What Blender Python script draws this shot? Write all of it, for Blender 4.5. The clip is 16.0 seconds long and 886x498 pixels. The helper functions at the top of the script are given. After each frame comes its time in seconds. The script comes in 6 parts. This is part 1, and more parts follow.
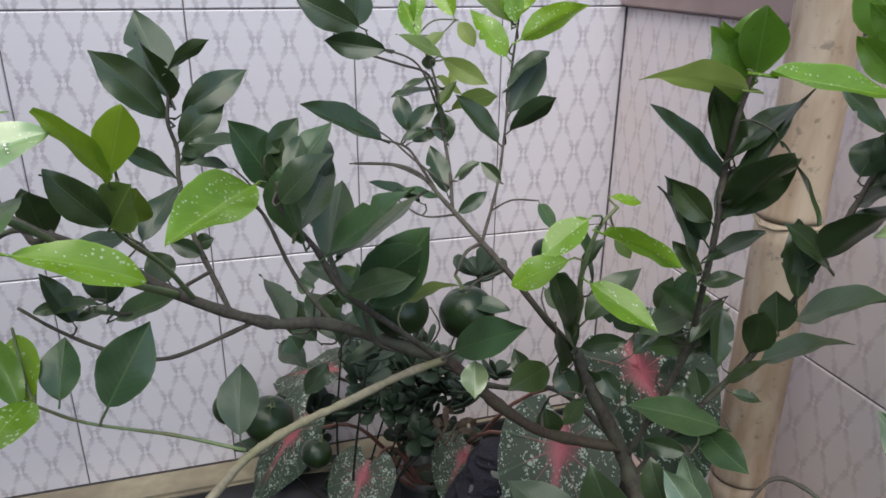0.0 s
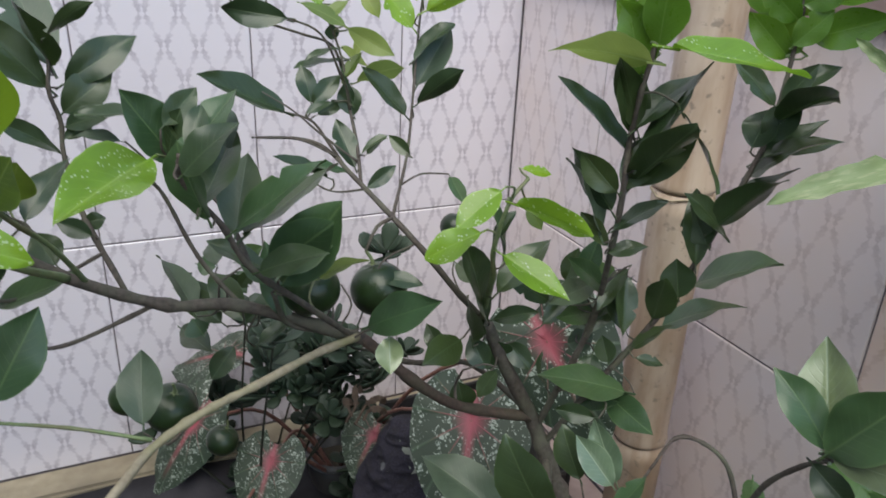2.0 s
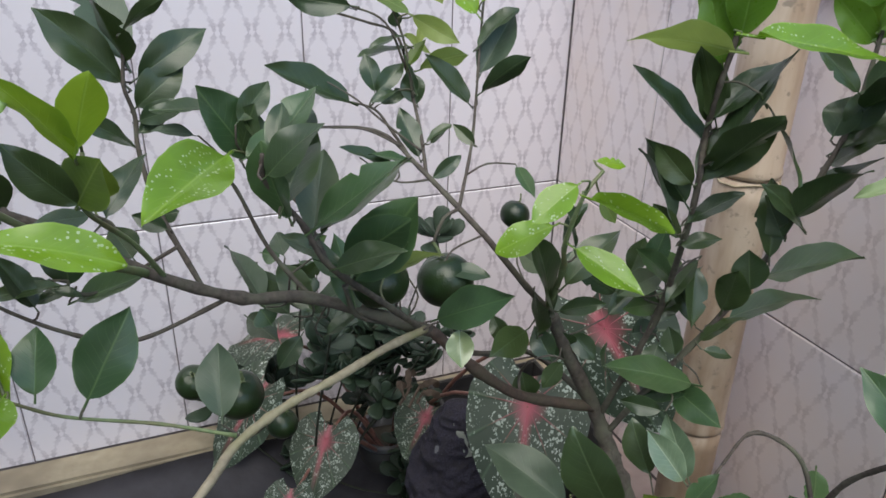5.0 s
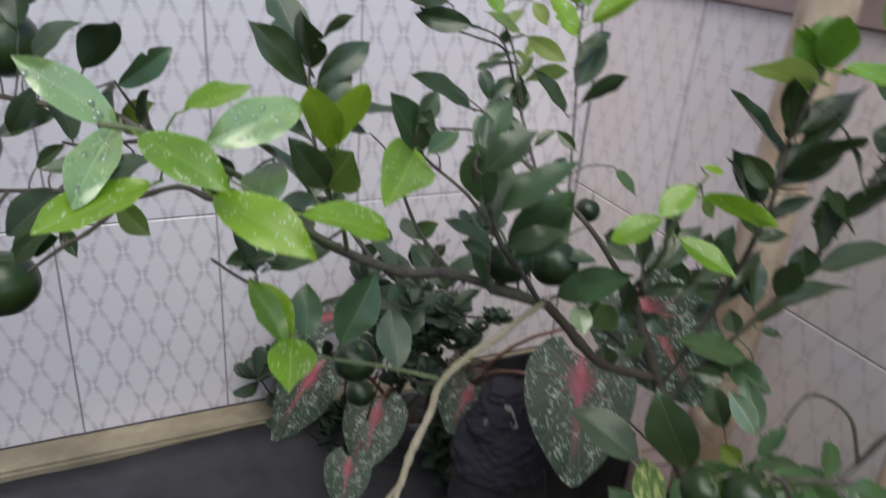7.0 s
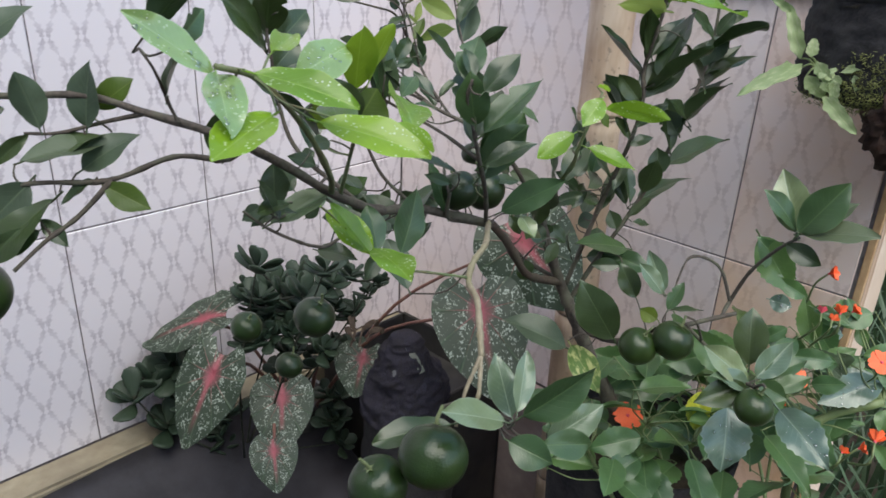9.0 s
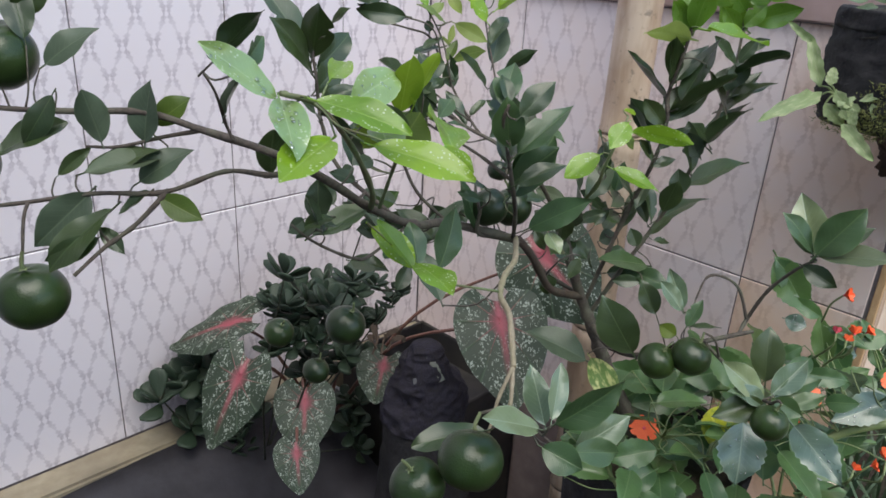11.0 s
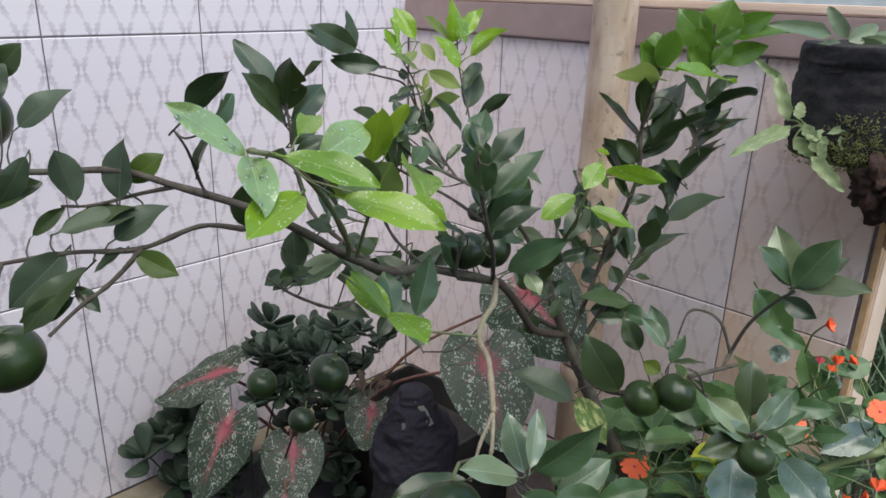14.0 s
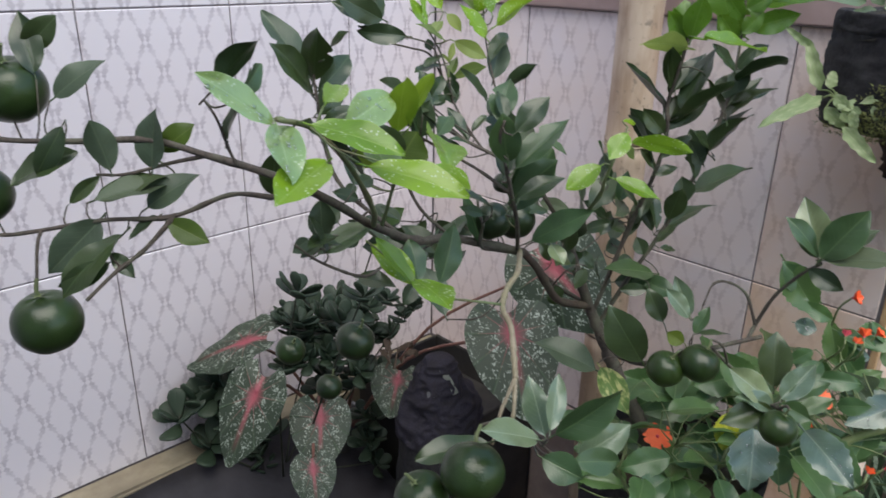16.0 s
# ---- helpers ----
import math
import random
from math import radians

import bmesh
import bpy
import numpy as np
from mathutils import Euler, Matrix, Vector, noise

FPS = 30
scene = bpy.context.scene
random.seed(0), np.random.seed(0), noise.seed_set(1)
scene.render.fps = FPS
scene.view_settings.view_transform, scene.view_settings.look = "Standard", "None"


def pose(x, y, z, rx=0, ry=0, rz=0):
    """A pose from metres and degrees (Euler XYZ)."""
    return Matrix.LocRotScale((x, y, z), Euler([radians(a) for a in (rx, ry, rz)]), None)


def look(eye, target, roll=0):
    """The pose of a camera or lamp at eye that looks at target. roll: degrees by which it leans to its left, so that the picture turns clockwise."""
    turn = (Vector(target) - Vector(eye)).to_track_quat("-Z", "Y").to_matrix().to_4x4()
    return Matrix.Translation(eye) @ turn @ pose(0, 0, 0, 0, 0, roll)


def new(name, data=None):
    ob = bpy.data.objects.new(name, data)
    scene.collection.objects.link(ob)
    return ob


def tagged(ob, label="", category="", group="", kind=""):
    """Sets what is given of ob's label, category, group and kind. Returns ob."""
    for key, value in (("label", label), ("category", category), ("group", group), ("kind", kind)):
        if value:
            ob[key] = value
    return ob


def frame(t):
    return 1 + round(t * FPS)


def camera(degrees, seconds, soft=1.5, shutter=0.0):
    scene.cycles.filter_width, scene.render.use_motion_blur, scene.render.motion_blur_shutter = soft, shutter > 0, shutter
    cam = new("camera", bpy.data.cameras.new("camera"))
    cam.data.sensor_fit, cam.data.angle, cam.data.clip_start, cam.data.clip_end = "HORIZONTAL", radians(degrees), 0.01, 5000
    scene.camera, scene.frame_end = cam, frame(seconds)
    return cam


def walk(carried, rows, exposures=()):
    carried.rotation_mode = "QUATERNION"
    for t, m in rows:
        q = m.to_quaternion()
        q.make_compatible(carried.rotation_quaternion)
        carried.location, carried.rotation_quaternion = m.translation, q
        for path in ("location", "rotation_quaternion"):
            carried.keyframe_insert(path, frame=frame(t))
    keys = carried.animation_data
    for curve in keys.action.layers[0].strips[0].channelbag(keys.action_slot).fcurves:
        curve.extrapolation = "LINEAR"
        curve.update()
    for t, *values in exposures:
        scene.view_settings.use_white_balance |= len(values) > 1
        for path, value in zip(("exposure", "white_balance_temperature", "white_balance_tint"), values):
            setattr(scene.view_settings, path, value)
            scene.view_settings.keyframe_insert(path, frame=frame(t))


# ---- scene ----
cam = camera(62.7, 16.0, soft=1.6, shutter=0.4)
PATH = [
    (0, (-0.207, -1.179, 1.27), (0.332, 0.6, 0.533), 0.6),
    (0.5, (-0.209, -1.178, 1.272), (0.332, 0.604, 0.542), 0.6),
    (1, (-0.206, -1.171, 1.267), (0.359, 0.556, 0.433), 2.7),
    (1.5, (-0.212, -1.171, 1.256), (0.576, 0.459, 0.407), 5.2),
    (2, (-0.213, -1.17, 1.263), (0.577, 0.493, 0.481), 2.6),
    (2.5, (-0.211, -1.168, 1.266), (0.479, 0.552, 0.513), 1.4),
    (3, (-0.217, -1.175, 1.269), (0.478, 0.556, 0.548), 1.4),
    (3.5, (-0.232, -1.183, 1.269), (0.466, 0.542, 0.537), 1.6),
    (5.8, (-0.233, -1.14, 1.281), (0.455, 0.518, 0.401), 1.3),
    (6.2, (-0.3, -1.141, 1.305), (0.401, 0.529, 0.455), 4.1),
    (6.6, (-0.343, -1.147, 1.308), (0.286, 0.583, 0.524), 5.9),
    (7, (-0.398, -1.184, 1.297), (0.398, 0.443, 0.451), 4.7),
    (7.2, (-0.427, -1.211, 1.282), (0.461, 0.351, 0.402), 3.2),
    (7.5, (-0.463, -1.229, 1.274), (0.569, 0.265, 0.436), 3.7),
    (7.8, (-0.493, -1.209, 1.27), (0.72, 0.162, 0.466), 4.9),
    (8, (-0.522, -1.193, 1.277), (0.713, 0.139, 0.439), 0.6),
    (8.4, (-0.562, -1.166, 1.255), (0.779, 0.072, 0.436), -0.3),
    (8.8, (-0.592, -1.16, 1.268), (0.793, 0.079, 0.529), 0.8),
    (9, (-0.609, -1.161, 1.258), (0.73, 0.095, 0.464), 2.4),
    (11.3, (-0.65, -1.165, 1.275), (0.672, 0.126, 0.51), 3.5),
    (11.5, (-0.656, -1.164, 1.272), (0.66, 0.145, 0.527), 3.2),
    (12, (-0.66, -1.16, 1.269), (0.655, 0.158, 0.538), 3.3),
    (12.5, (-0.635, -1.174, 1.273), (0.699, 0.141, 0.573), 1.8),
    (13, (-0.622, -1.175, 1.275), (0.743, 0.118, 0.593), 1.2),
    (13.5, (-0.631, -1.181, 1.277), (0.734, 0.114, 0.599), 0.9),
    (14, (-0.634, -1.173, 1.282), (0.733, 0.122, 0.607), 1.6),
    (14.5, (-0.636, -1.173, 1.277), (0.729, 0.121, 0.596), 1.3),
    (15, (-0.641, -1.17, 1.28), (0.701, 0.144, 0.592), 1.8),
    (15.5, (-0.655, -1.164, 1.276), (0.642, 0.189, 0.577), 2.0),
    (16, (-0.639, -1.181, 1.281), (0.659, 0.147, 0.537), 1.1),
]
walk(cam, [(t, look(eye, target, roll)) for t, eye, target, roll in PATH],
     [(0.0, 1.08, 6900, 3), (1.0, 1.16, 6900, 3), (1.5, 1.24, 6900, 3), (2.0, 1.21, 6900, 3), (3.5, 1.18, 6900, 3), (6.0, 1.26, 6900, 3), (6.5, 1.11, 6900, 3), (7.0, 1.01, 6900, 3), (7.5, 1.26, 6900, 3), (8.5, 1.50, 6900, 3), (9.0, 1.35, 6900, 3), (11.3, 1.30, 6900, 5), (14.5, 1.22, 6900, 5), (16.0, 1.19, 6900, 5)])

# ---- light ----
world = bpy.data.worlds.new("sky")
scene.world = world
world.use_nodes = True
wn = world.node_tree
sky = wn.nodes.new("ShaderNodeTexSky")
sky.sky_type = "NISHITA"
sky.sun_disc = False
sky.sun_elevation = radians(60)
sky.sun_rotation = radians(199)
wn.links.new(sky.outputs["Color"], wn.nodes["Background"].inputs["Color"])
wn.nodes["Background"].inputs["Strength"].default_value = 0.12
sun = new("sun", bpy.data.lights.new("sun", "SUN"))
sun.data.energy, sun.data.angle, sun.data.color = 1.35, radians(60), (1.0, 0.97, 0.93)
sun.matrix_world = look((-0.27, -0.46, 0.85), (0, 0, 0))

# ---- materials ----


def mat(name):
    m = bpy.data.materials.new(name)
    m.use_nodes = True
    return m, m.node_tree.nodes, m.node_tree.links, m.node_tree.nodes["Principled BSDF"]


def noise_node(n, l, coord, scale, detail=4, rough=0.55):
    t = n.new("ShaderNodeTexNoise")
    t.inputs["Scale"].default_value, t.inputs["Detail"].default_value, t.inputs["Roughness"].default_value = scale, detail, rough
    l.new(coord, t.inputs["Vector"])
    return t


def ramp(n, l, fac, stops):
    r = n.new("ShaderNodeValToRGB")
    e = r.color_ramp.elements
    while len(e) < len(stops):
        e.new(0.5)
    for el, (p, c) in zip(e, stops):
        el.position, el.color = p, (*c, 1) if len(c) == 3 else c
    l.new(fac, r.inputs["Fac"])
    return r


def mixc(n, l, fac, a, b, mode="MIX"):
    m = n.new("ShaderNodeMix")
    m.data_type, m.blend_type = "RGBA", mode
    for sock, v in ((m.inputs[0], fac), (m.inputs[6], a), (m.inputs[7], b)):
        if hasattr(v, "node"):
            l.new(v, sock)
        elif isinstance(v, (int, float)):
            sock.default_value = v
        else:
            sock.default_value = (*v, 1)
    return m.outputs[2]


def math_node(n, l, op, a, b=None, c=None, clamp=False):
    m = n.new("ShaderNodeMath")
    m.operation, m.use_clamp = op, clamp
    for sock, v in zip(m.inputs, (a, b, c)):
        if v is None:
            continue
        if hasattr(v, "node"):
            l.new(v, sock)
        else:
            sock.default_value = v
    return m.outputs[0]


def bump(n, l, p, height, strength, dist=0.002):
    b = n.new("ShaderNodeBump")
    b.inputs["Strength"].default_value, b.inputs["Distance"].default_value = strength, dist
    l.new(height, b.inputs["Height"])
    l.new(b.outputs["Normal"], p.inputs["Normal"])


def rough_mat(name, c1, c2, scale, rough=0.8, bumps=0.4, dist=0.002, stain=None, metal=0.0, spec=0.5):
    m, n, l, p = mat(name)
    co = n.new("ShaderNodeTexCoord").outputs["Object"]
    a = noise_node(n, l, co, scale, 6)
    b = noise_node(n, l, co, scale * 0.16, 3)
    col = ramp(n, l, a.outputs["Fac"], [(0.3, c1), (0.7, c2)]).outputs["Color"]
    if stain:
        f = ramp(n, l, b.outputs["Fac"], [(0.45, (0, 0, 0)), (0.7, (1, 1, 1))]).outputs["Color"]
        col = mixc(n, l, f, col, stain)
    l.new(col, p.inputs["Base Color"])
    p.inputs["Roughness"].default_value = rough
    p.inputs["Metallic"].default_value = metal
    p.inputs["Specular IOR Level"].default_value = spec
    bump(n, l, p, a.outputs["Fac"], bumps, dist)
    return m


TILE_W, TILE_H = 0.25, 0.40


def tile_material(stain=0.0):
    """Glazed ceramic, printed with a lattice of leafy mauve chains."""
    m, n, l, p = mat("stained_tile" if stain else "glazed_tile")
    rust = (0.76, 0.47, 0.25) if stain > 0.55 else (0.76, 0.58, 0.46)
    tc = n.new("ShaderNodeTexCoord").outputs["Object"]
    sep = n.new("ShaderNodeSeparateXYZ")
    l.new(tc, sep.inputs[0])
    x, z = sep.outputs[0], sep.outputs[2]
    u = math_node(n, l, "DIVIDE", x, TILE_W / 5)
    v = math_node(n, l, "DIVIDE", z, TILE_H / 4)
    nz = noise_node(n, l, tc, 230, 2)
    wob = math_node(n, l, "MULTIPLY_ADD", nz.outputs["Fac"], 0.10, -0.05)
    f = None
    # two families of swaying chains, each link a small leafy sprig
    sway = math_node(n, l, "MULTIPLY_ADD", math_node(n, l, "COSINE", math_node(n, l, "MULTIPLY", v, 2 * math.pi)), -0.16, 0.255)
    for sign in (1, -1):
        q = math_node(n, l, "MULTIPLY_ADD", sway, sign, math_node(n, l, "ADD", u, 0.55))
        off = math_node(n, l, "SUBTRACT", math_node(n, l, "FRACT", math_node(n, l, "ADD", q, 0.5)), 0.5)
        along = math_node(n, l, "FRACT", math_node(n, l, "ADD", math_node(n, l, "MULTIPLY_ADD", v, 4.0, 0.1), math_node(n, l, "MULTIPLY", wob, 1.5)))
        end = math_node(n, l, "ABSOLUTE", math_node(n, l, "MULTIPLY_ADD", along, 2.0, -1.0))
        wid = math_node(n, l, "MULTIPLY_ADD", math_node(n, l, "POWER", end, 2.5), -0.125, 0.135)
        lobes = math_node(n, l, "SINE", math_node(n, l, "MULTIPLY", along, 2 * math.pi * 3))
        wid = math_node(n, l, "MULTIPLY", wid, math_node(n, l, "MULTIPLY_ADD", lobes, 0.24, 0.85))
        wid = math_node(n, l, "MAXIMUM", wid, 0.022)
        d = math_node(n, l, "ABSOLUTE", math_node(n, l, "ADD", off, wob))
        g = math_node(n, l, "MULTIPLY", math_node(n, l, "SUBTRACT", 1.0, math_node(n, l, "DIVIDE", d, wid), clamp=True), 2.0, clamp=True)
        f = g if f is None else math_node(n, l, "MAXIMUM", f, g)
    dense = math_node(n, l, "MULTIPLY_ADD", math_node(n, l, "COSINE", math_node(n, l, "MULTIPLY", v, 4 * math.pi)), 0.28, 0.76)
    f = math_node(n, l, "MULTIPLY", f, dense)
    fade = noise_node(n, l, tc, 30, 2)
    f = math_node(n, l, "MULTIPLY", f, math_node(n, l, "MULTIPLY_ADD", fade.outputs["Fac"], 0.6, 0.30), clamp=True)
    grit = noise_node(n, l, tc, 420, 1)
    f = math_node(n, l, "MULTIPLY", f, math_node(n, l, "MULTIPLY_ADD", grit.outputs["Fac"], 1.4, 0.15), clamp=True)
    base = mixc(n, l, n_rand(n, l), (0.770, 0.722, 0.790), (0.730, 0.682, 0.750))
    dirt = noise_node(n, l, n.new("ShaderNodeNewGeometry").outputs["Position"], 3.5, 5)
    base = mixc(n, l, math_node(n, l, "MULTIPLY", dirt.outputs["Fac"], 0.16), base, (0.60, 0.50, 0.45))
    col = mixc(n, l, f, base, (0.335, 0.285, 0.345))
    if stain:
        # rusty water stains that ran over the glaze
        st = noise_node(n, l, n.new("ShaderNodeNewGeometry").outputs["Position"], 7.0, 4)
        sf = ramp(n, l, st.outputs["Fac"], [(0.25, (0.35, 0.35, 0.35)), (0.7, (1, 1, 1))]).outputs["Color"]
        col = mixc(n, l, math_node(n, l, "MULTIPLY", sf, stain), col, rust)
    l.new(col, p.inputs["Base Color"])
    r = noise_node(n, l, tc, 18, 4)
    l.new(math_node(n, l, "MULTIPLY_ADD", r.outputs["Fac"], 0.25, 0.22), p.inputs["Roughness"])
    bump(n, l, p, r.outputs["Fac"], 0.05, 0.001)
    return m


def n_rand(n, l):
    return n.new("ShaderNodeObjectInfo").outputs["Random"]


M_TILE = tile_material()
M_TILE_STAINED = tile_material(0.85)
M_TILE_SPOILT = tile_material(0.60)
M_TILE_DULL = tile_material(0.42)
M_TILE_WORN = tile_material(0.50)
M_GROUT = rough_mat("grout", (0.13, 0.11, 0.12), (0.22, 0.19, 0.20), 120, 0.9, 0.4)
M_TRIM = rough_mat("mauve_paint", (0.30, 0.215, 0.205), (0.36, 0.26, 0.25), 25, 0.6, 0.15, 0.001, stain=(0.27, 0.19, 0.18))
M_CEMENT = rough_mat("yellow_cement", (0.26, 0.215, 0.15), (0.36, 0.31, 0.225), 40, 0.85, 0.6, 0.002, stain=(0.20, 0.165, 0.12))
M_JAMB = rough_mat("peach_paint", (0.68, 0.52, 0.42), (0.76, 0.60, 0.50), 20, 0.7, 0.2, 0.001, stain=(0.55, 0.40, 0.30))
M_BROWN = rough_mat("raw_edge", (0.42, 0.26, 0.14), (0.54, 0.36, 0.20), 60, 0.9, 0.5)
M_LINER = rough_mat("black_liner", (0.012, 0.011, 0.015), (0.028, 0.026, 0.034), 30, 0.75, 0.6, 0.004, stain=(0.045, 0.041, 0.050))
M_SOIL = rough_mat("soil", (0.02, 0.014, 0.01), (0.08, 0.055, 0.04), 55, 0.95, 1.0, 0.006, stain=(0.05, 0.045, 0.03))
M_PLASTER = rough_mat("plaster", (0.50, 0.51, 0.51), (0.60, 0.61, 0.61), 15, 0.9, 0.3)

# ---- mesh helpers ----


def part(name, bm, material, parent=None, label="", smooth=False):
    me = bpy.data.meshes.new(name)
    bm.to_mesh(me)
    bm.free()
    if smooth:
        me.polygons.foreach_set("use_smooth", [True] * len(me.polygons))
    for mm in material if isinstance(material, (list, tuple)) else [material]:
        me.materials.append(mm)
    ob = new(name, me)
    if parent:
        ob.parent = parent
    if label:
        ob["label"] = label
    return ob


def box(bm, lo, hi, bevel=0.0):
    lo, hi = Vector(lo), Vector(hi)
    r = bmesh.ops.create_cube(bm, size=1)
    for v in r["verts"]:
        v.co = (lo + hi) / 2 + Vector([a * b for a, b in zip(v.co, hi - lo)])
    if bevel:
        es = list({e for v in r["verts"] for e in v.link_edges})
        bmesh.ops.bevel(bm, geom=es, offset=bevel, segments=2, affect="EDGES")
    return bm


def boxed(name, lo, hi, material, parent=None, bevel=0.0, label=""):
    return part(name, box(bmesh.new(), lo, hi, bevel), material, parent, label)

# ---- structure ----
CX = 0.479      # the corner of the two tiled walls
GAP = 0.0011    # half a joint
BASE, TOP = 0.40, 1.20
ground = tagged(boxed("ground", (-300, -300, -0.3), (300, 300, 0.0), M_SOIL), "dark damp soil ground of the yard", "ground", kind="structure")
wall_left = tagged(boxed("wall_left", (-1.65, 0.0022, 0), (CX + 0.11, 0.14, 2.7), M_GROUT), "tall wall faced with pale lilac patterned tiles", "wall", kind="structure")
wall_right = tagged(boxed("wall_right", (CX + 0.0022, -0.948, 0), (CX + 0.11, 0.001, TOP), M_GROUT), "low wall faced with pale lilac patterned tiles", "wall", kind="structure")
M_PINK = rough_mat("pink_cement", (0.36, 0.27, 0.26), (0.46, 0.36, 0.34), 35, 0.85, 0.5, 0.002, stain=(0.27, 0.20, 0.18))
trim = tagged(new("trim"), "mauve-brown painted coping along the low wall", "trim", kind="structure")
boxed("band", (CX - 0.014, -0.952, TOP + 0.001), (CX + 0.105, -0.002, TOP + 0.060), M_TRIM, trim, 0.003)
boxed("cap", (CX - 0.005, -0.952, TOP + 0.061), (CX + 0.12, -0.002, TOP + 0.074), M_JAMB, trim, 0.003, "pale peach top edge")
ledge = tagged(boxed("ledge", (-1.501, -0.066, 0), (CX - 0.001, 0.004, BASE - 0.001), M_CEMENT, None, 0.006), "yellowish worn cement ledge at the wall's foot", "ledge", kind="structure")
ledge_right = tagged(boxed("ledge_right", (CX - 0.062, -0.95, 0), (CX + 0.004, -0.066, BASE - 0.002), M_PINK, None, 0.006), "pinkish cement ledge at the low wall's foot", "ledge", kind="structure")
boxed("raw_edge", (CX - 0.001, -0.958, 0), (CX + 0.012, -0.9485, TOP), M_BROWN, wall_right, 0.001, "rough brown edge beside the tiles")
boxed("jamb", (CX + 0.014, -0.962, 0), (CX + 0.105, -0.9485, TOP), M_JAMB, wall_right, 0.003, "peach painted end of the wall")


def liner_sheet():
    """Black plastic that sags over the bed in front of the ledge."""
    bm = bmesh.new()
    nx, ny = 42, 14
    g = []
    for i in range(nx + 1):
        for j in range(ny + 1):
            x, f = -1.495 + 1.615 * i / nx, j / ny
            y = -0.066 - 0.42 * f
            z = 0.388 - 0.10 * f - 0.02 * math.sin(3.1 * f) + 0.012 * noise.noise((x * 5, y * 14, 0.3)) + 0.005 * noise.noise((x * 22, y * 30, 2.0))
            g.append(bm.verts.new((x, y, z)))
    for i in range(nx):
        for j in range(ny):
            a = i * (ny + 1) + j
            bm.faces.new((g[a], g[a + 1], g[a + ny + 2], g[a + ny + 1]))
    ext = bmesh.ops.extrude_face_region(bm, geom=bm.faces[:])
    for v in ext["geom"]:
        if isinstance(v, bmesh.types.BMVert):
            v.co.z -= 0.005
    bmesh.ops.recalc_face_normals(bm, faces=bm.faces[:])
    return bm


bed = tagged(new("planting_bed"), "raised bed under wrinkled dark plastic sheet", "planting bed")
part("sheet", liner_sheet(), M_LINER, bed, "wrinkled black plastic sheet", smooth=True)
boxed("earth", (-1.49, -0.47, 0.0), (0.10, -0.068, 0.235), M_SOIL, bed, 0.01, "dark earth under the sheet")


# ---- bamboo pole ----
def bamboo_material():
    m, n, l, p = mat("bamboo")
    tc = n.new("ShaderNodeTexCoord").outputs["Object"]
    mp = n.new("ShaderNodeMapping")
    mp.inputs["Scale"].default_value = (60, 60, 4)
    l.new(tc, mp.inputs["Vector"])
    a = noise_node(n, l, mp.outputs["Vector"], 1.0, 5)
    b = noise_node(n, l, tc, 6, 4)
    c = ramp(n, l, a.outputs["Fac"], [(0.3, (0.36, 0.245, 0.17)), (0.7, (0.50, 0.375, 0.275))]).outputs["Color"]
    f = ramp(n, l, b.outputs["Fac"], [(0.42, (0, 0, 0)), (0.68, (0.85, 0.85, 0.85))]).outputs["Color"]
    c = mixc(n, l, f, c, (0.27, 0.185, 0.13))
    mp2 = n.new("ShaderNodeMapping")
    mp2.inputs["Scale"].default_value = (18, 18, 5)
    l.new(tc, mp2.inputs["Vector"])
    worn = ramp(n, l, noise_node(n, l, mp2.outputs["Vector"], 1.0, 4).outputs["Fac"], [(0.48, (0, 0, 0)), (0.64, (0.75, 0.75, 0.75))]).outputs["Color"]
    c = mixc(n, l, worn, c, (0.60, 0.49, 0.40))
    spots = ramp(n, l, noise_node(n, l, tc, 90, 3).outputs["Fac"], [(0.60, (0, 0, 0)), (0.70, (0.7, 0.7, 0.7))]).outputs["Color"]
    c = mixc(n, l, spots, c, (0.20, 0.16, 0.13))
    l.new(c, p.inputs["Base Color"])
    p.inputs["Roughness"].default_value = 0.5
    bump(n, l, p, a.outputs["Fac"], 0.2, 0.001)
    return m


M_BAMBOO = bamboo_material()
bamboo = tagged(new("bamboo_pole"), "thick tan bamboo pole standing against the tiled wall", "pole")
bamboo.location = (0.385, -0.555, 0.0)
NODES = (0.0, 0.30, 0.66, 1.01, 1.37, 1.73, 2.10)
for lo, hi in zip(NODES, NODES[1:]):
    bm = bmesh.new()
    rings = []
    for z, r in ((lo, 0.0355), (lo + 0.005, 0.0368), (lo + 0.010, 0.0352), (lo + 0.05, 0.0345), ((lo + hi) / 2, 0.034), (hi - 0.03, 0.0345), (hi - 0.003, 0.0352)):
        rings.append([bm.verts.new((r * math.cos(2 * math.pi * k / 32), r * math.sin(2 * math.pi * k / 32), z)) for k in range(32)])
    for u, v in zip(rings, rings[1:]):
        for k in range(32):
            bm.faces.new((u[k], u[(k + 1) % 32], v[(k + 1) % 32], v[k]))
    bm.faces.new(rings[0][::-1])
    bm.faces.new(rings[-1])
    part("culm", bm, M_BAMBOO, bamboo, smooth=True)
M_WIRE = rough_mat("wire", (0.30, 0.24, 0.16), (0.42, 0.35, 0.25), 80, 0.6, 0.3)


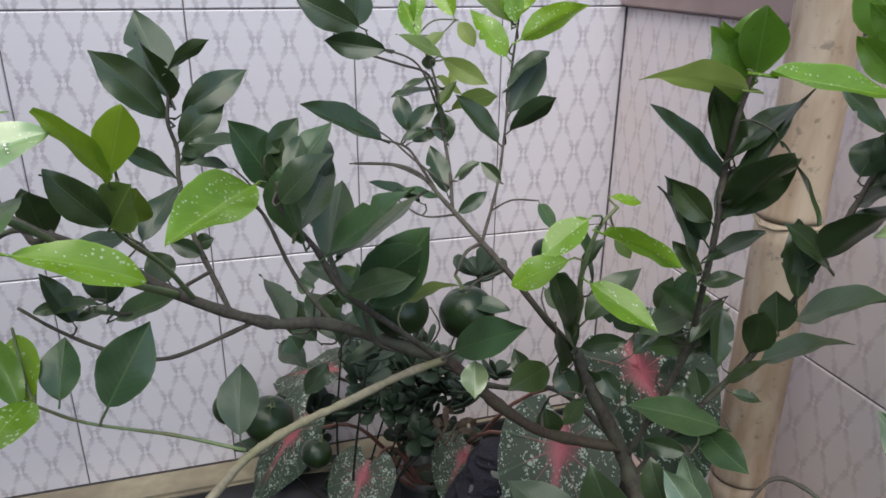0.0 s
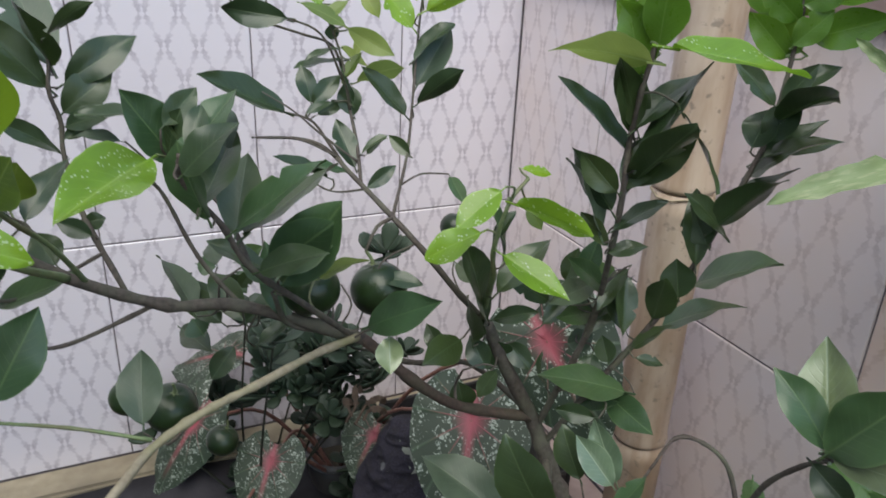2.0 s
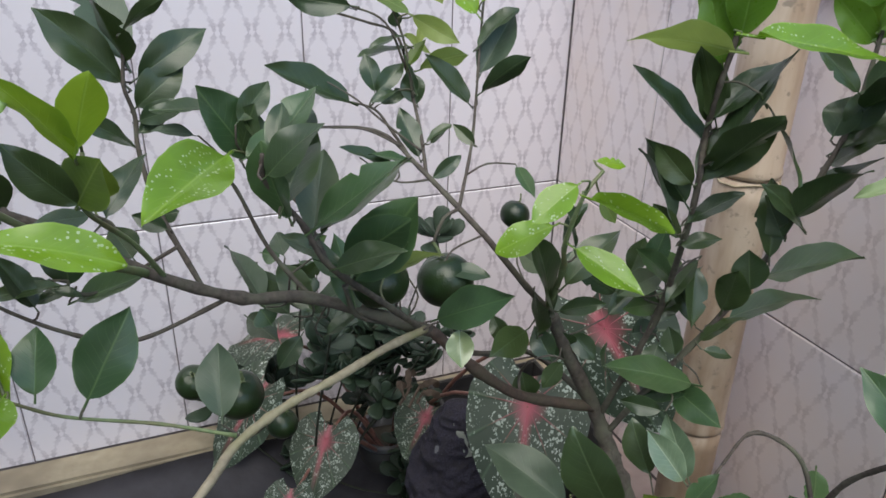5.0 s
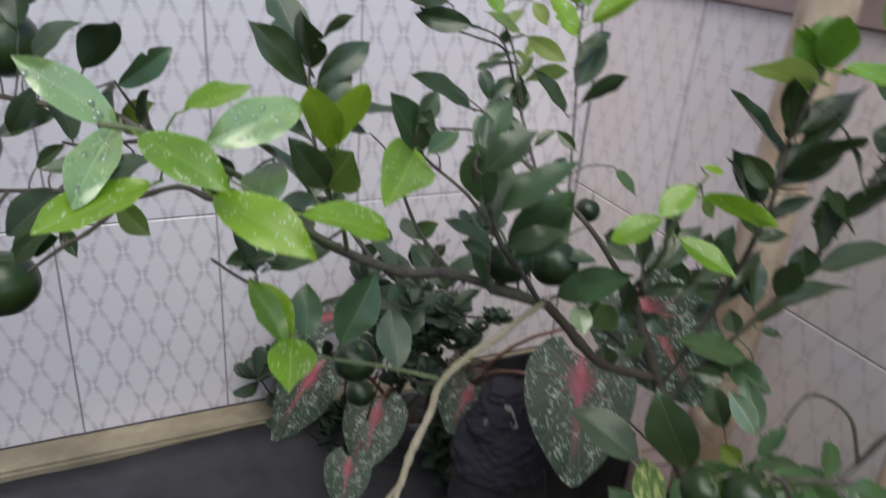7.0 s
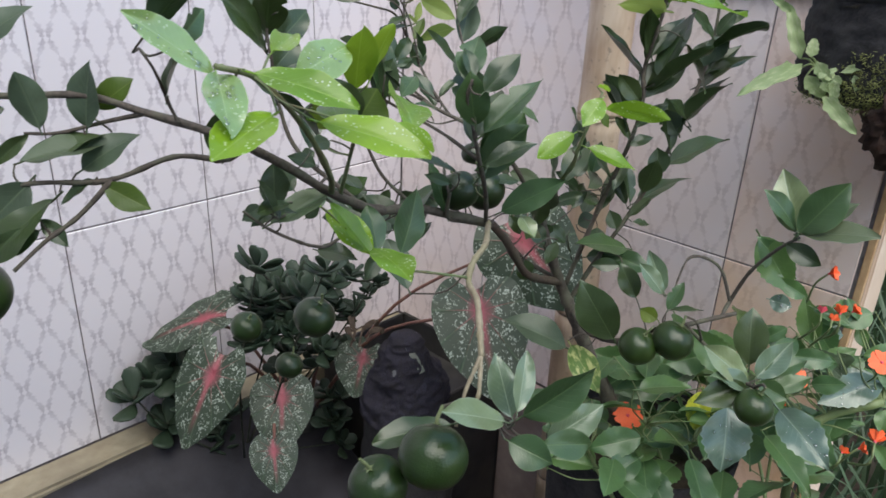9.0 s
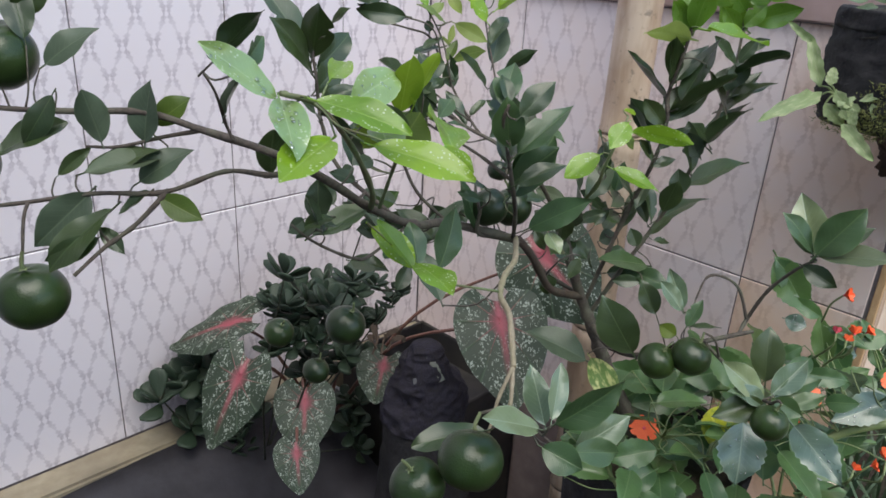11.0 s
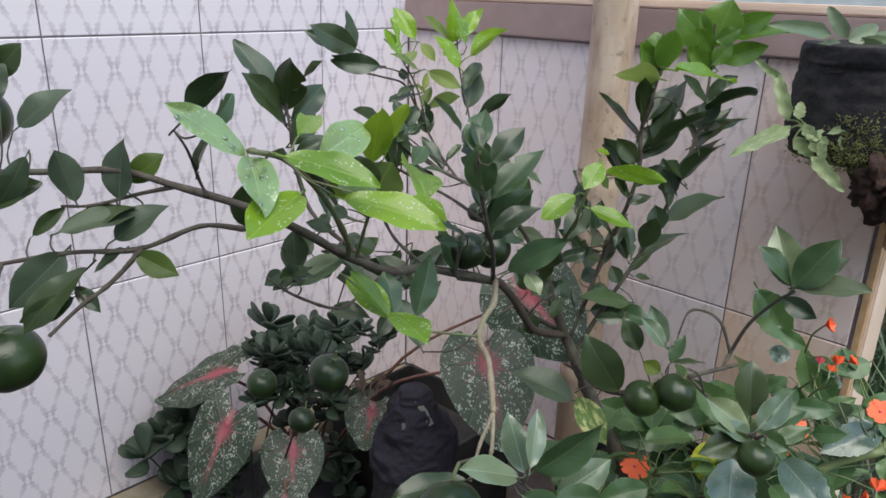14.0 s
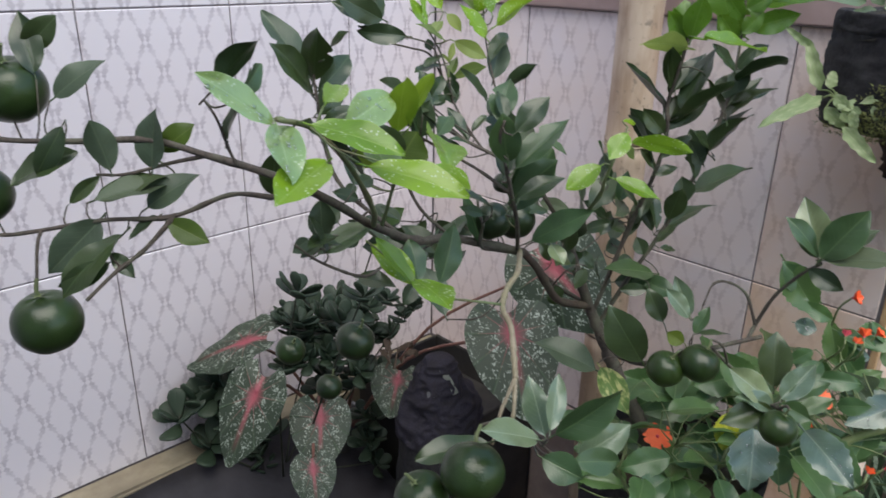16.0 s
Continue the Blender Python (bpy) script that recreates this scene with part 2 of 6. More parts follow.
def wire_tie():
    bm = bmesh.new()
    pts = [(0.0372 * math.cos(a / 12 * 6.28), 0.0372 * math.sin(a / 12 * 6.28), 1.004 + 0.003 * math.sin(a * 1.7)) for a in range(13)]
    ring = [[bm.verts.new(Vector(p) + Vector((p[0], p[1], 0)).normalized() * 0.0012 * math.cos(k * 1.257) + Vector((0, 0, 0.0012 * math.sin(k * 1.257)))) for k in range(5)] for p in pts]
    for u, v in zip(ring, ring[1:]):
        for k in range(5):
            bm.faces.new((u[k], u[(k + 1) % 5], v[(k + 1) % 5], v[k]))
    return bm


part("wire_tie", wire_tie(), M_WIRE, bamboo, "rusty wire round the joint", True)

# ---- citrus tree ----


def leaf_material(name, top, vein, rough, trans=0.25, speck=0.0, coat=0.0, mottle=None, tint=None):
    m, n, l, p = mat(name)
    tc = n.new("ShaderNodeTexCoord").outputs["Object"]
    sep = n.new("ShaderNodeSeparateXYZ")
    l.new(tc, sep.inputs[0])
    ax = math_node(n, l, "ABSOLUTE", sep.outputs[0])
    big = noise_node(n, l, n.new("ShaderNodeNewGeometry").outputs["Position"], 45, 4)
    rnd = n.new("ShaderNodeObjectInfo").outputs["Random"]
    dark = tuple(c * 0.62 for c in top)
    light = tuple(min(1, c * 1.3) for c in top)
    col = mixc(n, l, big.outputs["Fac"], dark, light)
    shade = ramp(n, l, rnd, [(0.0, (0.72, 0.78, 0.8)), (0.5, (1, 1, 1)), (1.0, (1.3, 1.16, 0.92))]).outputs["Color"]
    col = mixc(n, l, 1.0, col, shade, "MULTIPLY")
    # midrib, side veins and the paler rim, along and across the blade
    uvs = n.new("ShaderNodeSeparateXYZ")
    l.new(n.new("ShaderNodeUVMap").outputs[0], uvs.inputs[0])
    au = math_node(n, l, "ABSOLUTE", math_node(n, l, "MULTIPLY_ADD", uvs.outputs[0], 2.0, -1.0))
    rib = math_node(n, l, "SUBTRACT", 1.0, math_node(n, l, "DIVIDE", ax, 0.028), clamp=True)
    s = math_node(n, l, "SUBTRACT", math_node(n, l, "MULTIPLY", uvs.outputs[1], 10.0), math_node(n, l, "MULTIPLY", au, 2.6))
    side = math_node(n, l, "SUBTRACT", 1.0, math_node(n, l, "DIVIDE", math_node(n, l, "PINGPONG", s, 0.5), 0.09), clamp=True)
    side = math_node(n, l, "MULTIPLY", side, math_node(n, l, "SUBTRACT", 1.0, au, clamp=True))
    vein_f = math_node(n, l, "MAXIMUM", math_node(n, l, "MULTIPLY", rib, 0.75), math_node(n, l, "MULTIPLY", side, 0.30))
    rim = math_node(n, l, "MULTIPLY", math_node(n, l, "SUBTRACT", au, 0.90, clamp=True), 5.0, clamp=True)
    col = mixc(n, l, math_node(n, l, "MAXIMUM", vein_f, rim), col, vein)
    if mottle:
        mo = noise_node(n, l, tc, 5.0, 3)
        f = ramp(n, l, mo.outputs["Fac"], [(0.5, (0, 0, 0)), (0.62, (1, 1, 1))]).outputs["Color"]
        col = mixc(n, l, f, col, mottle)
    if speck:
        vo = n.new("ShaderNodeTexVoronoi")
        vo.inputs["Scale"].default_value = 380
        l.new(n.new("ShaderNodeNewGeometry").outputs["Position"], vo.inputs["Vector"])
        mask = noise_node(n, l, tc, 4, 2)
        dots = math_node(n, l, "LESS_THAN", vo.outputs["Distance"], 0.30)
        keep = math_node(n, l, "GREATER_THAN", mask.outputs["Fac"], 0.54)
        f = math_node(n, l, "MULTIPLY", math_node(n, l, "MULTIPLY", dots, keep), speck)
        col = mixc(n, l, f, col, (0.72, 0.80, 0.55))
    l.new(col, p.inputs["Base Color"])
    r = noise_node(n, l, tc, 9, 3)
    l.new(math_node(n, l, "MULTIPLY_ADD", r.outputs["Fac"], 0.2, rough - 0.1), p.inputs["Roughness"])
    p.inputs["Coat Weight"].default_value = coat
    p.inputs["Coat Roughness"].default_value = 0.22
    p.inputs["Coat IOR"].default_value = 1.9 if coat >= 1.0 else 1.5
    h = math_node(n, l, "ADD", math_node(n, l, "MULTIPLY", vein_f, -0.8), math_node(n, l, "MULTIPLY", big.outputs["Fac"], 0.5))
    bump(n, l, p, h, 0.35, 0.0015)
    tr = n.new("ShaderNodeBsdfTranslucent")
    l.new(mixc(n, l, 0.55, col, (0.45, 0.75, 0.05), "MULTIPLY") if not tint else mixc(n, l, 0.6, col, tint), tr.inputs["Color"])
    mx = n.new("ShaderNodeMixShader")
    mx.inputs[0].default_value = trans
    l.new(p.outputs[0], mx.inputs[1])
    l.new(tr.outputs[0], mx.inputs[2])
    l.new(mx.outputs[0], n["Material Output"].inputs["Surface"])
    return m


LEAF_MATS = {
    "D": leaf_material("leaf_dark", (0.034, 0.058, 0.022), (0.070, 0.105, 0.045), 0.34, 0.12, 0.0, 0.35),
    "M": leaf_material("leaf_mid", (0.050, 0.097, 0.038), (0.11, 0.17, 0.07), 0.36, 0.14, 0.0, 0.3),
    "N": leaf_material("leaf_green", (0.085, 0.175, 0.022), (0.15, 0.26, 0.06), 0.30, 0.30, 0.0, 0.35, tint=(0.25, 0.50, 0.04)),
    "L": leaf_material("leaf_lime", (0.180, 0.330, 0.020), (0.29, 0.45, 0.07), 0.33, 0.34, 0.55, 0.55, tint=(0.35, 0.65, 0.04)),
    "E": leaf_material("leaf_olive_lime", (0.155, 0.26, 0.022), (0.24, 0.36, 0.06), 0.42, 0.35, tint=(0.4, 0.6, 0.04)),
    # W: wet lime leaf, base colour paled to stand in for sky sheen
    "W": leaf_material("leaf_wet_sheen", (0.29, 0.43, 0.16), (0.40, 0.54, 0.25), 0.16, 0.26, 0.35, 1.0, tint=(0.35, 0.62, 0.06)),
    # B: grey-green underside, also used once for a leaf greyed by reflection
    "B": leaf_material("leaf_underside_and_sheen", (0.070, 0.100, 0.064), (0.12, 0.155, 0.10), 0.45, 0.15, 0.0, 0.05),
    "O": leaf_material("leaf_olive", (0.095, 0.145, 0.022), (0.15, 0.20, 0.05), 0.42, 0.3),
    "Y": leaf_material("leaf_young", (0.20, 0.27, 0.085), (0.30, 0.37, 0.15), 0.45, 0.4, tint=(0.4, 0.55, 0.12)),
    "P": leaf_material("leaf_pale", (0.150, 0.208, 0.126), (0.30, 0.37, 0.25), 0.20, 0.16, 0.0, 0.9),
    "G": leaf_material("leaf_glossy", (0.046, 0.092, 0.039), (0.07, 0.13, 0.05), 0.32, 0.12, 0.0, 0.35),
    "V": leaf_material("leaf_variegated", (0.10, 0.19, 0.06), (0.30, 0.36, 0.14), 0.4, 0.25, mottle=(0.50, 0.52, 0.22)),
}


def leaf_mesh(seed, droop, fold, twist, bites=0):
    """A unit citrus leaf along +y, one wide and one long: an oval blade, softly folded along its midrib, with a wavy rim."""
    rnd = random.Random(seed)
    nl, nw = 18, 8
    holes = [(rnd.choice((-1, 1)), rnd.uniform(0.35, 0.9), rnd.uniform(0.04, 0.08)) for _ in range(bites)]
    vs, fs = [], []
    wav = [rnd.uniform(-1, 1) for _ in range(4)]
    belly, blunt, skew = rnd.uniform(0.86, 1.0), rnd.uniform(0.0, 0.25), rnd.uniform(-0.035, 0.035)
    for i in range(nl + 1):
        s = i / nl
        half = 0.5 * math.sin(math.pi * s ** belly) ** (0.66 + (0.42 - blunt) * s) if 0 < s < 1 else 0.012
        half *= 1 + 0.014 * math.sin(44 * s + wav[2] * 5)
        for j in range(nw + 1):
            c = 2 * j / nw - 1
            w = half
            for sd, pos, size in holes:
                if sd * c > 0:
                    w *= 1 - 0.4 * max(0, 1 - abs((s - pos) / size) ** 1.3)
            x = c * w
            z = fold * (math.sqrt(x * x + 0.0016) - 0.04) - 0.55 * fold * x * x + droop * s * (1 - s)
            z += 0.026 * math.sin(6 * s + wav[0] * 6) * c * (1 if c > 0 else 0.7)
            z += 0.016 * math.sin(15 * s + wav[1] * 9 + (1.5 if c > 0 else 0)) * c * c
            a = twist * (s - 0.4)
            vs.append((x * math.cos(a) + skew * math.sin(math.pi * s) + 0.5 * skew * s * s, s, z + x * math.sin(a)))
    for i in range(nl):
        for j in range(nw):
            a = i * (nw + 1) + j
            fs.append((a, a + 1, a + nw + 2, a + nw + 1))
    # petiole
    k = len(vs)
    for y, r in ((-0.13, 0.022), (0.06, 0.018)):
        for q in range(3):
            an = 2 * math.pi * q / 3
            vs.append((r * math.cos(an) * 1.6, y, r * math.sin(an) * 0.9 - (0.02 if y < 0 else 0.01)))
    fs += [(k + q, k + (q + 1) % 3, k + 3 + (q + 1) % 3, k + 3 + q) for q in range(3)]
    me = bpy.data.meshes.new("leaf")
    me.from_pydata(vs, [], fs)
    uv = me.uv_layers.new(name="leaf")
    for lp in me.loops:
        i, j = divmod(lp.vertex_index, nw + 1)
        uv.data[lp.index].uv = (j / nw, i / nl) if i <= nl else (0.5, 0.0)
    me.polygons.foreach_set("use_smooth", [True] * len(me.polygons))
    me.update()
    return me


SHAPES = [(1, 0.06, 0.22, 0.2, 0), (2, 0.20, 0.32, -0.3, 0), (3, 0.30, 0.20, 0.35, 0), (4, -0.08, 0.36, -0.2, 0), (5, 0.14, 0.26, 0.5, 0), (6, 0.10, 0.18, -0.25, 2), (7, 0.16, 0.12, -0.4, 0), (8, 0.03, 0.28, 0.1, 1)]
LEAF_SETS = {}


def leaf_data(kind, shape):
    if (kind, shape) not in LEAF_SETS:
        me = leaf_mesh(*SHAPES[shape])
        me.materials.append(LEAF_MATS[kind])
        LEAF_SETS[kind, shape] = me
    return LEAF_SETS[kind, shape]


M_BARK = rough_mat("bark", (0.042, 0.033, 0.028), (0.10, 0.080, 0.068), 240, 0.8, 0.6, 0.001, stain=(0.10, 0.10, 0.07))
M_BARK_RED = rough_mat("red_bark", (0.040, 0.026, 0.021), (0.088, 0.056, 0.044), 200, 0.75, 0.6, 0.001, stain=(0.07, 0.06, 0.04))
M_BARK_PALE = rough_mat("pale_bark", (0.20, 0.165, 0.115), (0.32, 0.275, 0.20), 180, 0.7, 0.5, 0.001, stain=(0.20, 0.19, 0.10))
M_TWIG = rough_mat("green_twig", (0.10, 0.14, 0.06), (0.17, 0.21, 0.10), 150, 0.6, 0.4, 0.001, stain=(0.12, 0.09, 0.05))


def smooth_path(points, per=6):
    pts = [Vector(p) for p in points]
    ext = [2 * pts[0] - pts[1], *pts, 2 * pts[-1] - pts[-2]]
    res = []
    for i in range(1, len(ext) - 2):
        p0, p1, p2, p3 = ext[i - 1:i + 3]
        for k in range(per):
            t = k / per
            res.append(0.5 * (2 * p1 + (p2 - p0) * t + (2 * p0 - 5 * p1 + 4 * p2 - p3) * t * t + (3 * p1 - p0 - 3 * p2 + p3) * t ** 3))
    return res + [pts[-1]]


def tube(bm, points, r0, r1, sides=8, knots=0.0, seed=0, per=6):
    """A tapering limb along smoothed points, with slight knots."""
    rnd = random.Random(seed)
    path = smooth_path(points, per)
    rings = []
    up = Vector((0.31, 0.17, 0.93))
    for i, p in enumerate(path):
        d = (path[min(i + 1, len(path) - 1)] - path[max(i - 1, 0)]).normalized()
        a = d.cross(up).normalized()
        b = a.cross(d)
        r = (r0 + (r1 - r0) * i / (len(path) - 1)) * (1 + knots * (rnd.random() - 0.35) * (1.6 if rnd.random() > 0.75 else 0.6))
        rings.append([bm.verts.new(p + a * r * math.cos(2 * math.pi * k / sides) + b * r * math.sin(2 * math.pi * k / sides)) for k in range(sides)])
    for u, v in zip(rings, rings[1:]):
        for k in range(sides):
            bm.faces.new((u[k], u[(k + 1) % sides], v[(k + 1) % sides], v[k]))
    bm.faces.new(rings[0][::-1])
    bm.faces.new(rings[-1])
    return bm


tree = tagged(new("citrus_tree"), "small citrus tree with glossy dark leaves and green fruit", "tree")
tree.location = (0.19, -0.80, 0.62)
bpy.context.view_layer.update()
INV = tree.matrix_basis.inverted()
counter = [0]
STEM_POINTS = []
HELD = []


def shoot(kind, points, r0, r1):
    bark = {"limb": M_BARK_RED, "pale_stem": M_BARK_PALE, "pale_twig": M_BARK_PALE, "hanging_twig": M_TWIG, "young": M_TWIG, "bright": M_TWIG}.get(kind, M_BARK)
    name = "trunk" if kind == "trunk" else "branch" if r0 > 0.0022 else "twig"
    STEM_POINTS.extend(smooth_path(points))
    counter[0] += 1
    ob = part(name, tube(bmesh.new(), [INV @ Vector(p) for p in points], r0, r1, 9, 0.35, counter[0]), bark, tree, smooth=True)
    return ob


def leaf_frame(b, t, roll):
    b, t = Vector(b), Vector(t)
    a = (t - b).normalized()
    ref = Vector((0, 0, 1)) - a * a.z
    if ref.length < 0.2:
        ref = Vector((0, -1, 0)) + a * a.y
    ref.normalize()
    sd = a.cross(ref)
    nrm = ref * math.cos(radians(roll)) + sd * math.sin(radians(roll))
    x = a.cross(nrm)
    return a, x, nrm, (t - b).length


def leaves(twig, *rows):
    for kind, b, t, width, roll in rows:
        counter[0] += 1
        a, x, nrm, length = leaf_frame(b, t, roll)
        rnd = random.Random(counter[0] * 7 + 3)
        shape = rnd.choice((0, 1, 2, 3, 4, 6, 7)) if kind not in "LW" else rnd.choice((0, 1, 4, 5, 6))
        ob = new("leaf", leaf_data(kind, shape))
        ob.parent = tree
        m = Matrix((x * width, a * length, nrm * length * 0.8)).transposed().to_4x4()
        m.translation = b
        ob.matrix_basis = INV @ m
        HELD.append((Vector(b) - a * length * 0.1, a, 0.0007, M_TWIG if kind in "LWNEYO" else M_BARK))
        if kind == "W":
            drops(ob, rnd)


M_WATER, _n, _l, _p = mat("water")
_p.inputs["Roughness"].default_value = 0.05
_p.inputs["Base Color"].default_value = (0.8, 0.85, 0.8, 1)
_t = _n.new("ShaderNodeBsdfTransparent")
_f = _n.new("ShaderNodeFresnel")
_f.inputs["IOR"].default_value = 1.5
_m = _n.new("ShaderNodeMixShader")
_l.new(math_node(_n, _l, "MULTIPLY_ADD", _f.outputs[0], 1.2, 0.12, clamp=True), _m.inputs[0])
_g = _n.new("ShaderNodeBsdfGlossy")
_g.inputs["Roughness"].default_value = 0.06
_l.new(_t.outputs[0], _m.inputs[1])
_l.new(_g.outputs[0], _m.inputs[2])
_l.new(_m.outputs[0], _n["Material Output"].inputs["Surface"])


def drops(leaf, rnd):
    """Beads of water on one leaf."""
    bm = bmesh.new()
    sx, sy = leaf.matrix_basis.to_scale().x, leaf.matrix_basis.to_scale().y
    for _ in range(20):
        s, c = rnd.uniform(0.15, 0.85), rnd.uniform(-0.7, 0.7)
        r = rnd.choice((0.0005, 0.0007, 0.0009, 0.0012, 0.0017))
        v = min(leaf.data.vertices, key=lambda q: (q.co.x - 0.5 * c * math.sin(math.pi * s)) ** 2 + (q.co.y - s) ** 2)
        g = bmesh.ops.create_icosphere(bm, subdivisions=2, radius=1)
        for q in g["verts"]:
            q.co = v.co + Vector((q.co.x * r / sx, q.co.y * r / sy * rnd.choice((1, 1, 1.4)), q.co.z * r * 0.55 / sy))
    part("dew", bm, M_WATER, leaf, "clear beads of rain", True)


M_FRUIT, _n, _l, _p = mat("green_rind")
_co = _n.new("ShaderNodeTexCoord").outputs["Object"]
_a = noise_node(_n, _l, _co, 28, 4)
_b = noise_node(_n, _l, _co, 700, 1)
_c = ramp(_n, _l, _a.outputs["Fac"], [(0.3, (0.010, 0.020, 0.007)), (0.7, (0.021, 0.042, 0.012))]).outputs["Color"]
_d = ramp(_n, _l, n_rand(_n, _l), [(0.0, (0.75, 0.75, 0.8)), (0.6, (1.1, 1.1, 1.0)), (1.0, (1.45, 1.4, 1.05))]).outputs["Color"]
_l.new(mixc(_n, _l, 1.0, _c, _d, "MULTIPLY"), _p.inputs["Base Color"])
_p.inputs["Roughness"].default_value = 0.29
bump(_n, _l, _p, _b.outputs["Fac"], 0.35, 0.0006)


def fruit(c, r, stalk=None):
    """A round green citrus fruit with its calyx and stalk."""
    bm = bmesh.new()
    bmesh.ops.create_uvsphere(bm, u_segments=32, v_segments=20, radius=1)
    for v in bm.verts:
        q = v.co
        k = 1 - 0.10 * max(0, abs(q.z) - 0.86) / 0.14 + 0.012 * math.sin(5 * math.atan2(q.y, q.x)) * abs(q.z)
        v.co = Vector((q.x, q.y, q.z * 0.95)) * r * k
    counter[0] += 1
    rnd = random.Random(counter[0])
    ob = part("fruit", bm, M_FRUIT, tree, "round dark green unripe fruit", True)
    ob.matrix_basis = INV @ pose(*c, rnd.uniform(-25, 25), rnd.uniform(-25, 25), rnd.uniform(0, 360))
    st = bmesh.new()
    for k in range(5):
        a = 2 * math.pi * k / 5
        d = Vector((math.cos(a), math.sin(a), 0))
        e = Vector((-d.y, d.x, 0))
        z = Vector((0, 0, r * 0.915))
        q = [st.verts.new(z + d * r * x + e * r * y + Vector((0, 0, h * r))) for x, y, h in ((0, 0, 0.02), (0.08, 0.06, 0.02), (0.19, 0, 0.0), (0.08, -0.06, 0.02))]
        st.faces.new(q)
    tube(st, [(0, 0, r * 0.90), (0, 0, r * 1.1), (r * 0.12, 0, r * 1.45)], r * 0.07, r * 0.06, 6)
    part("calyx", st, M_TWIG, ob, "", False)
    top = tree.matrix_basis @ ob.matrix_basis @ Vector((r * 0.12, 0, r * 1.42))
    HELD.append((top, (Vector(c) - top).normalized(), 0.0013, M_BARK))


twig = shoot("trunk", [(0.172, -0.792, 0.615), (0.160, -0.775, 0.660), (0.148, -0.758, 0.709), (0.140, -0.726, 0.762), (0.126, -0.706, 0.813), (0.114, -0.692, 0.852), (0.078, -0.688, 0.922), (0.062, -0.687, 0.959)], 0.0115, 0.0050)
twig = shoot("limb", [(0.114, -0.692, 0.852), (0.062, -0.695, 0.874), (0.023, -0.702, 0.897), (-0.017, -0.714, 0.936), (-0.038, -0.717, 0.960), (-0.060, -0.713, 0.984)], 0.0050, 0.0040)
leaves(twig,
       ("D", (0.030, -0.700, 0.957), (-0.016, -0.728, 0.959), 0.027, -37),
       ("P", (-0.050, -0.744, 0.999), (-0.058, -0.768, 0.984), 0.020, 4),
       ("G", (-0.059, -0.725, 1.000), (-0.026, -0.777, 1.040), 0.030, 68),
       ("D", (0.056, -0.702, 0.924), (0.047, -0.685, 0.950), 0.022, -48),
       ("D", (0.014, -0.697, 0.947), (0.006, -0.684, 0.969), 0.016, -45))
twig = shoot("fork", [(0.113, -0.688, 0.855), (0.094, -0.652, 0.873), (0.058, -0.655, 0.903), (0.000, -0.690, 0.935), (-0.040, -0.714, 0.962)], 0.0030, 0.0022)
twig = shoot("spur", [(0.030, -0.700, 0.890), (0.033, -0.690, 0.905), (0.030, -0.708, 0.932)], 0.0014, 0.0010)
twig = shoot("main", [(-0.058, -0.713, 0.982), (-0.143, -0.687, 1.013), (-0.192, -0.689, 1.023), (-0.249, -0.691, 1.053), (-0.291, -0.687, 1.084), (-0.343, -0.688, 1.116), (-0.369, -0.623, 1.125), (-0.397, -0.577, 1.134), (-0.441, -0.536, 1.132), (-0.490, -0.490, 1.133), (-0.528, -0.461, 1.146), (-0.568, -0.426, 1.158)], 0.0046, 0.0018)
leaves(twig,
       ("B", (-0.447, -0.517, 1.167), (-0.409, -0.538, 1.196), 0.025, 54),
       ("B", (-0.426, -0.559, 1.109), (-0.436, -0.558, 1.153), 0.026, 66),
       ("B", (-0.399, -0.579, 1.109), (-0.390, -0.584, 1.161), 0.032, -66),
       ("O", (-0.389, -0.580, 1.124), (-0.365, -0.598, 1.146), 0.023, 66),
       ("D", (-0.489, -0.502, 1.095), (-0.438, -0.521, 1.120), 0.035, 27),
       ("D", (-0.448, -0.526, 1.144), (-0.473, -0.517, 1.103), 0.021, -82))
leaves(twig,
       ("D", (-0.331, -0.661, 1.092), (-0.336, -0.676, 1.132), 0.028, 15),
       ("D", (-0.298, -0.678, 1.047), (-0.294, -0.674, 1.083), 0.028, -3),
       ("D", (-0.371, -0.662, 1.143), (-0.375, -0.703, 1.182), 0.017, 73),
       ("D", (-0.408, -0.728, 1.200), (-0.390, -0.756, 1.231), 0.021, -36),
       ("M", (-0.391, -0.725, 1.190), (-0.358, -0.700, 1.207), 0.018, 84),
       ("D", (-0.456, -0.490, 1.203), (-0.432, -0.508, 1.231), 0.023, 101))
leaves(twig,
       ("D", (-0.456, -0.506, 1.186), (-0.454, -0.484, 1.234), 0.025, -15))
twig = shoot("side", [(-0.322, -0.683, 1.103), (-0.336, -0.672, 1.094), (-0.356, -0.630, 1.090), (-0.396, -0.599, 1.071), (-0.439, -0.565, 1.069), (-0.486, -0.523, 1.058), (-0.507, -0.507, 1.056), (-0.550, -0.476, 1.061), (-0.590, -0.444, 1.067)], 0.0024, 0.0014)
leaves(twig,
       ("O", (-0.399, -0.599, 1.067), (-0.379, -0.631, 1.052), 0.022, 58),
       ("B", (-0.442, -0.562, 1.069), (-0.485, -0.546, 1.027), 0.036, -78),
       ("D", (-0.432, -0.579, 1.058), (-0.482, -0.561, 1.008), 0.030, -37),
       ("B", (-0.409, -0.585, 1.079), (-0.370, -0.607, 1.105), 0.027, 48),
       ("D", (-0.440, -0.552, 1.084), (-0.391, -0.593, 1.105), 0.027, 29),
       ("D", (-0.456, -0.538, 1.081), (-0.433, -0.552, 1.104), 0.013, 72))
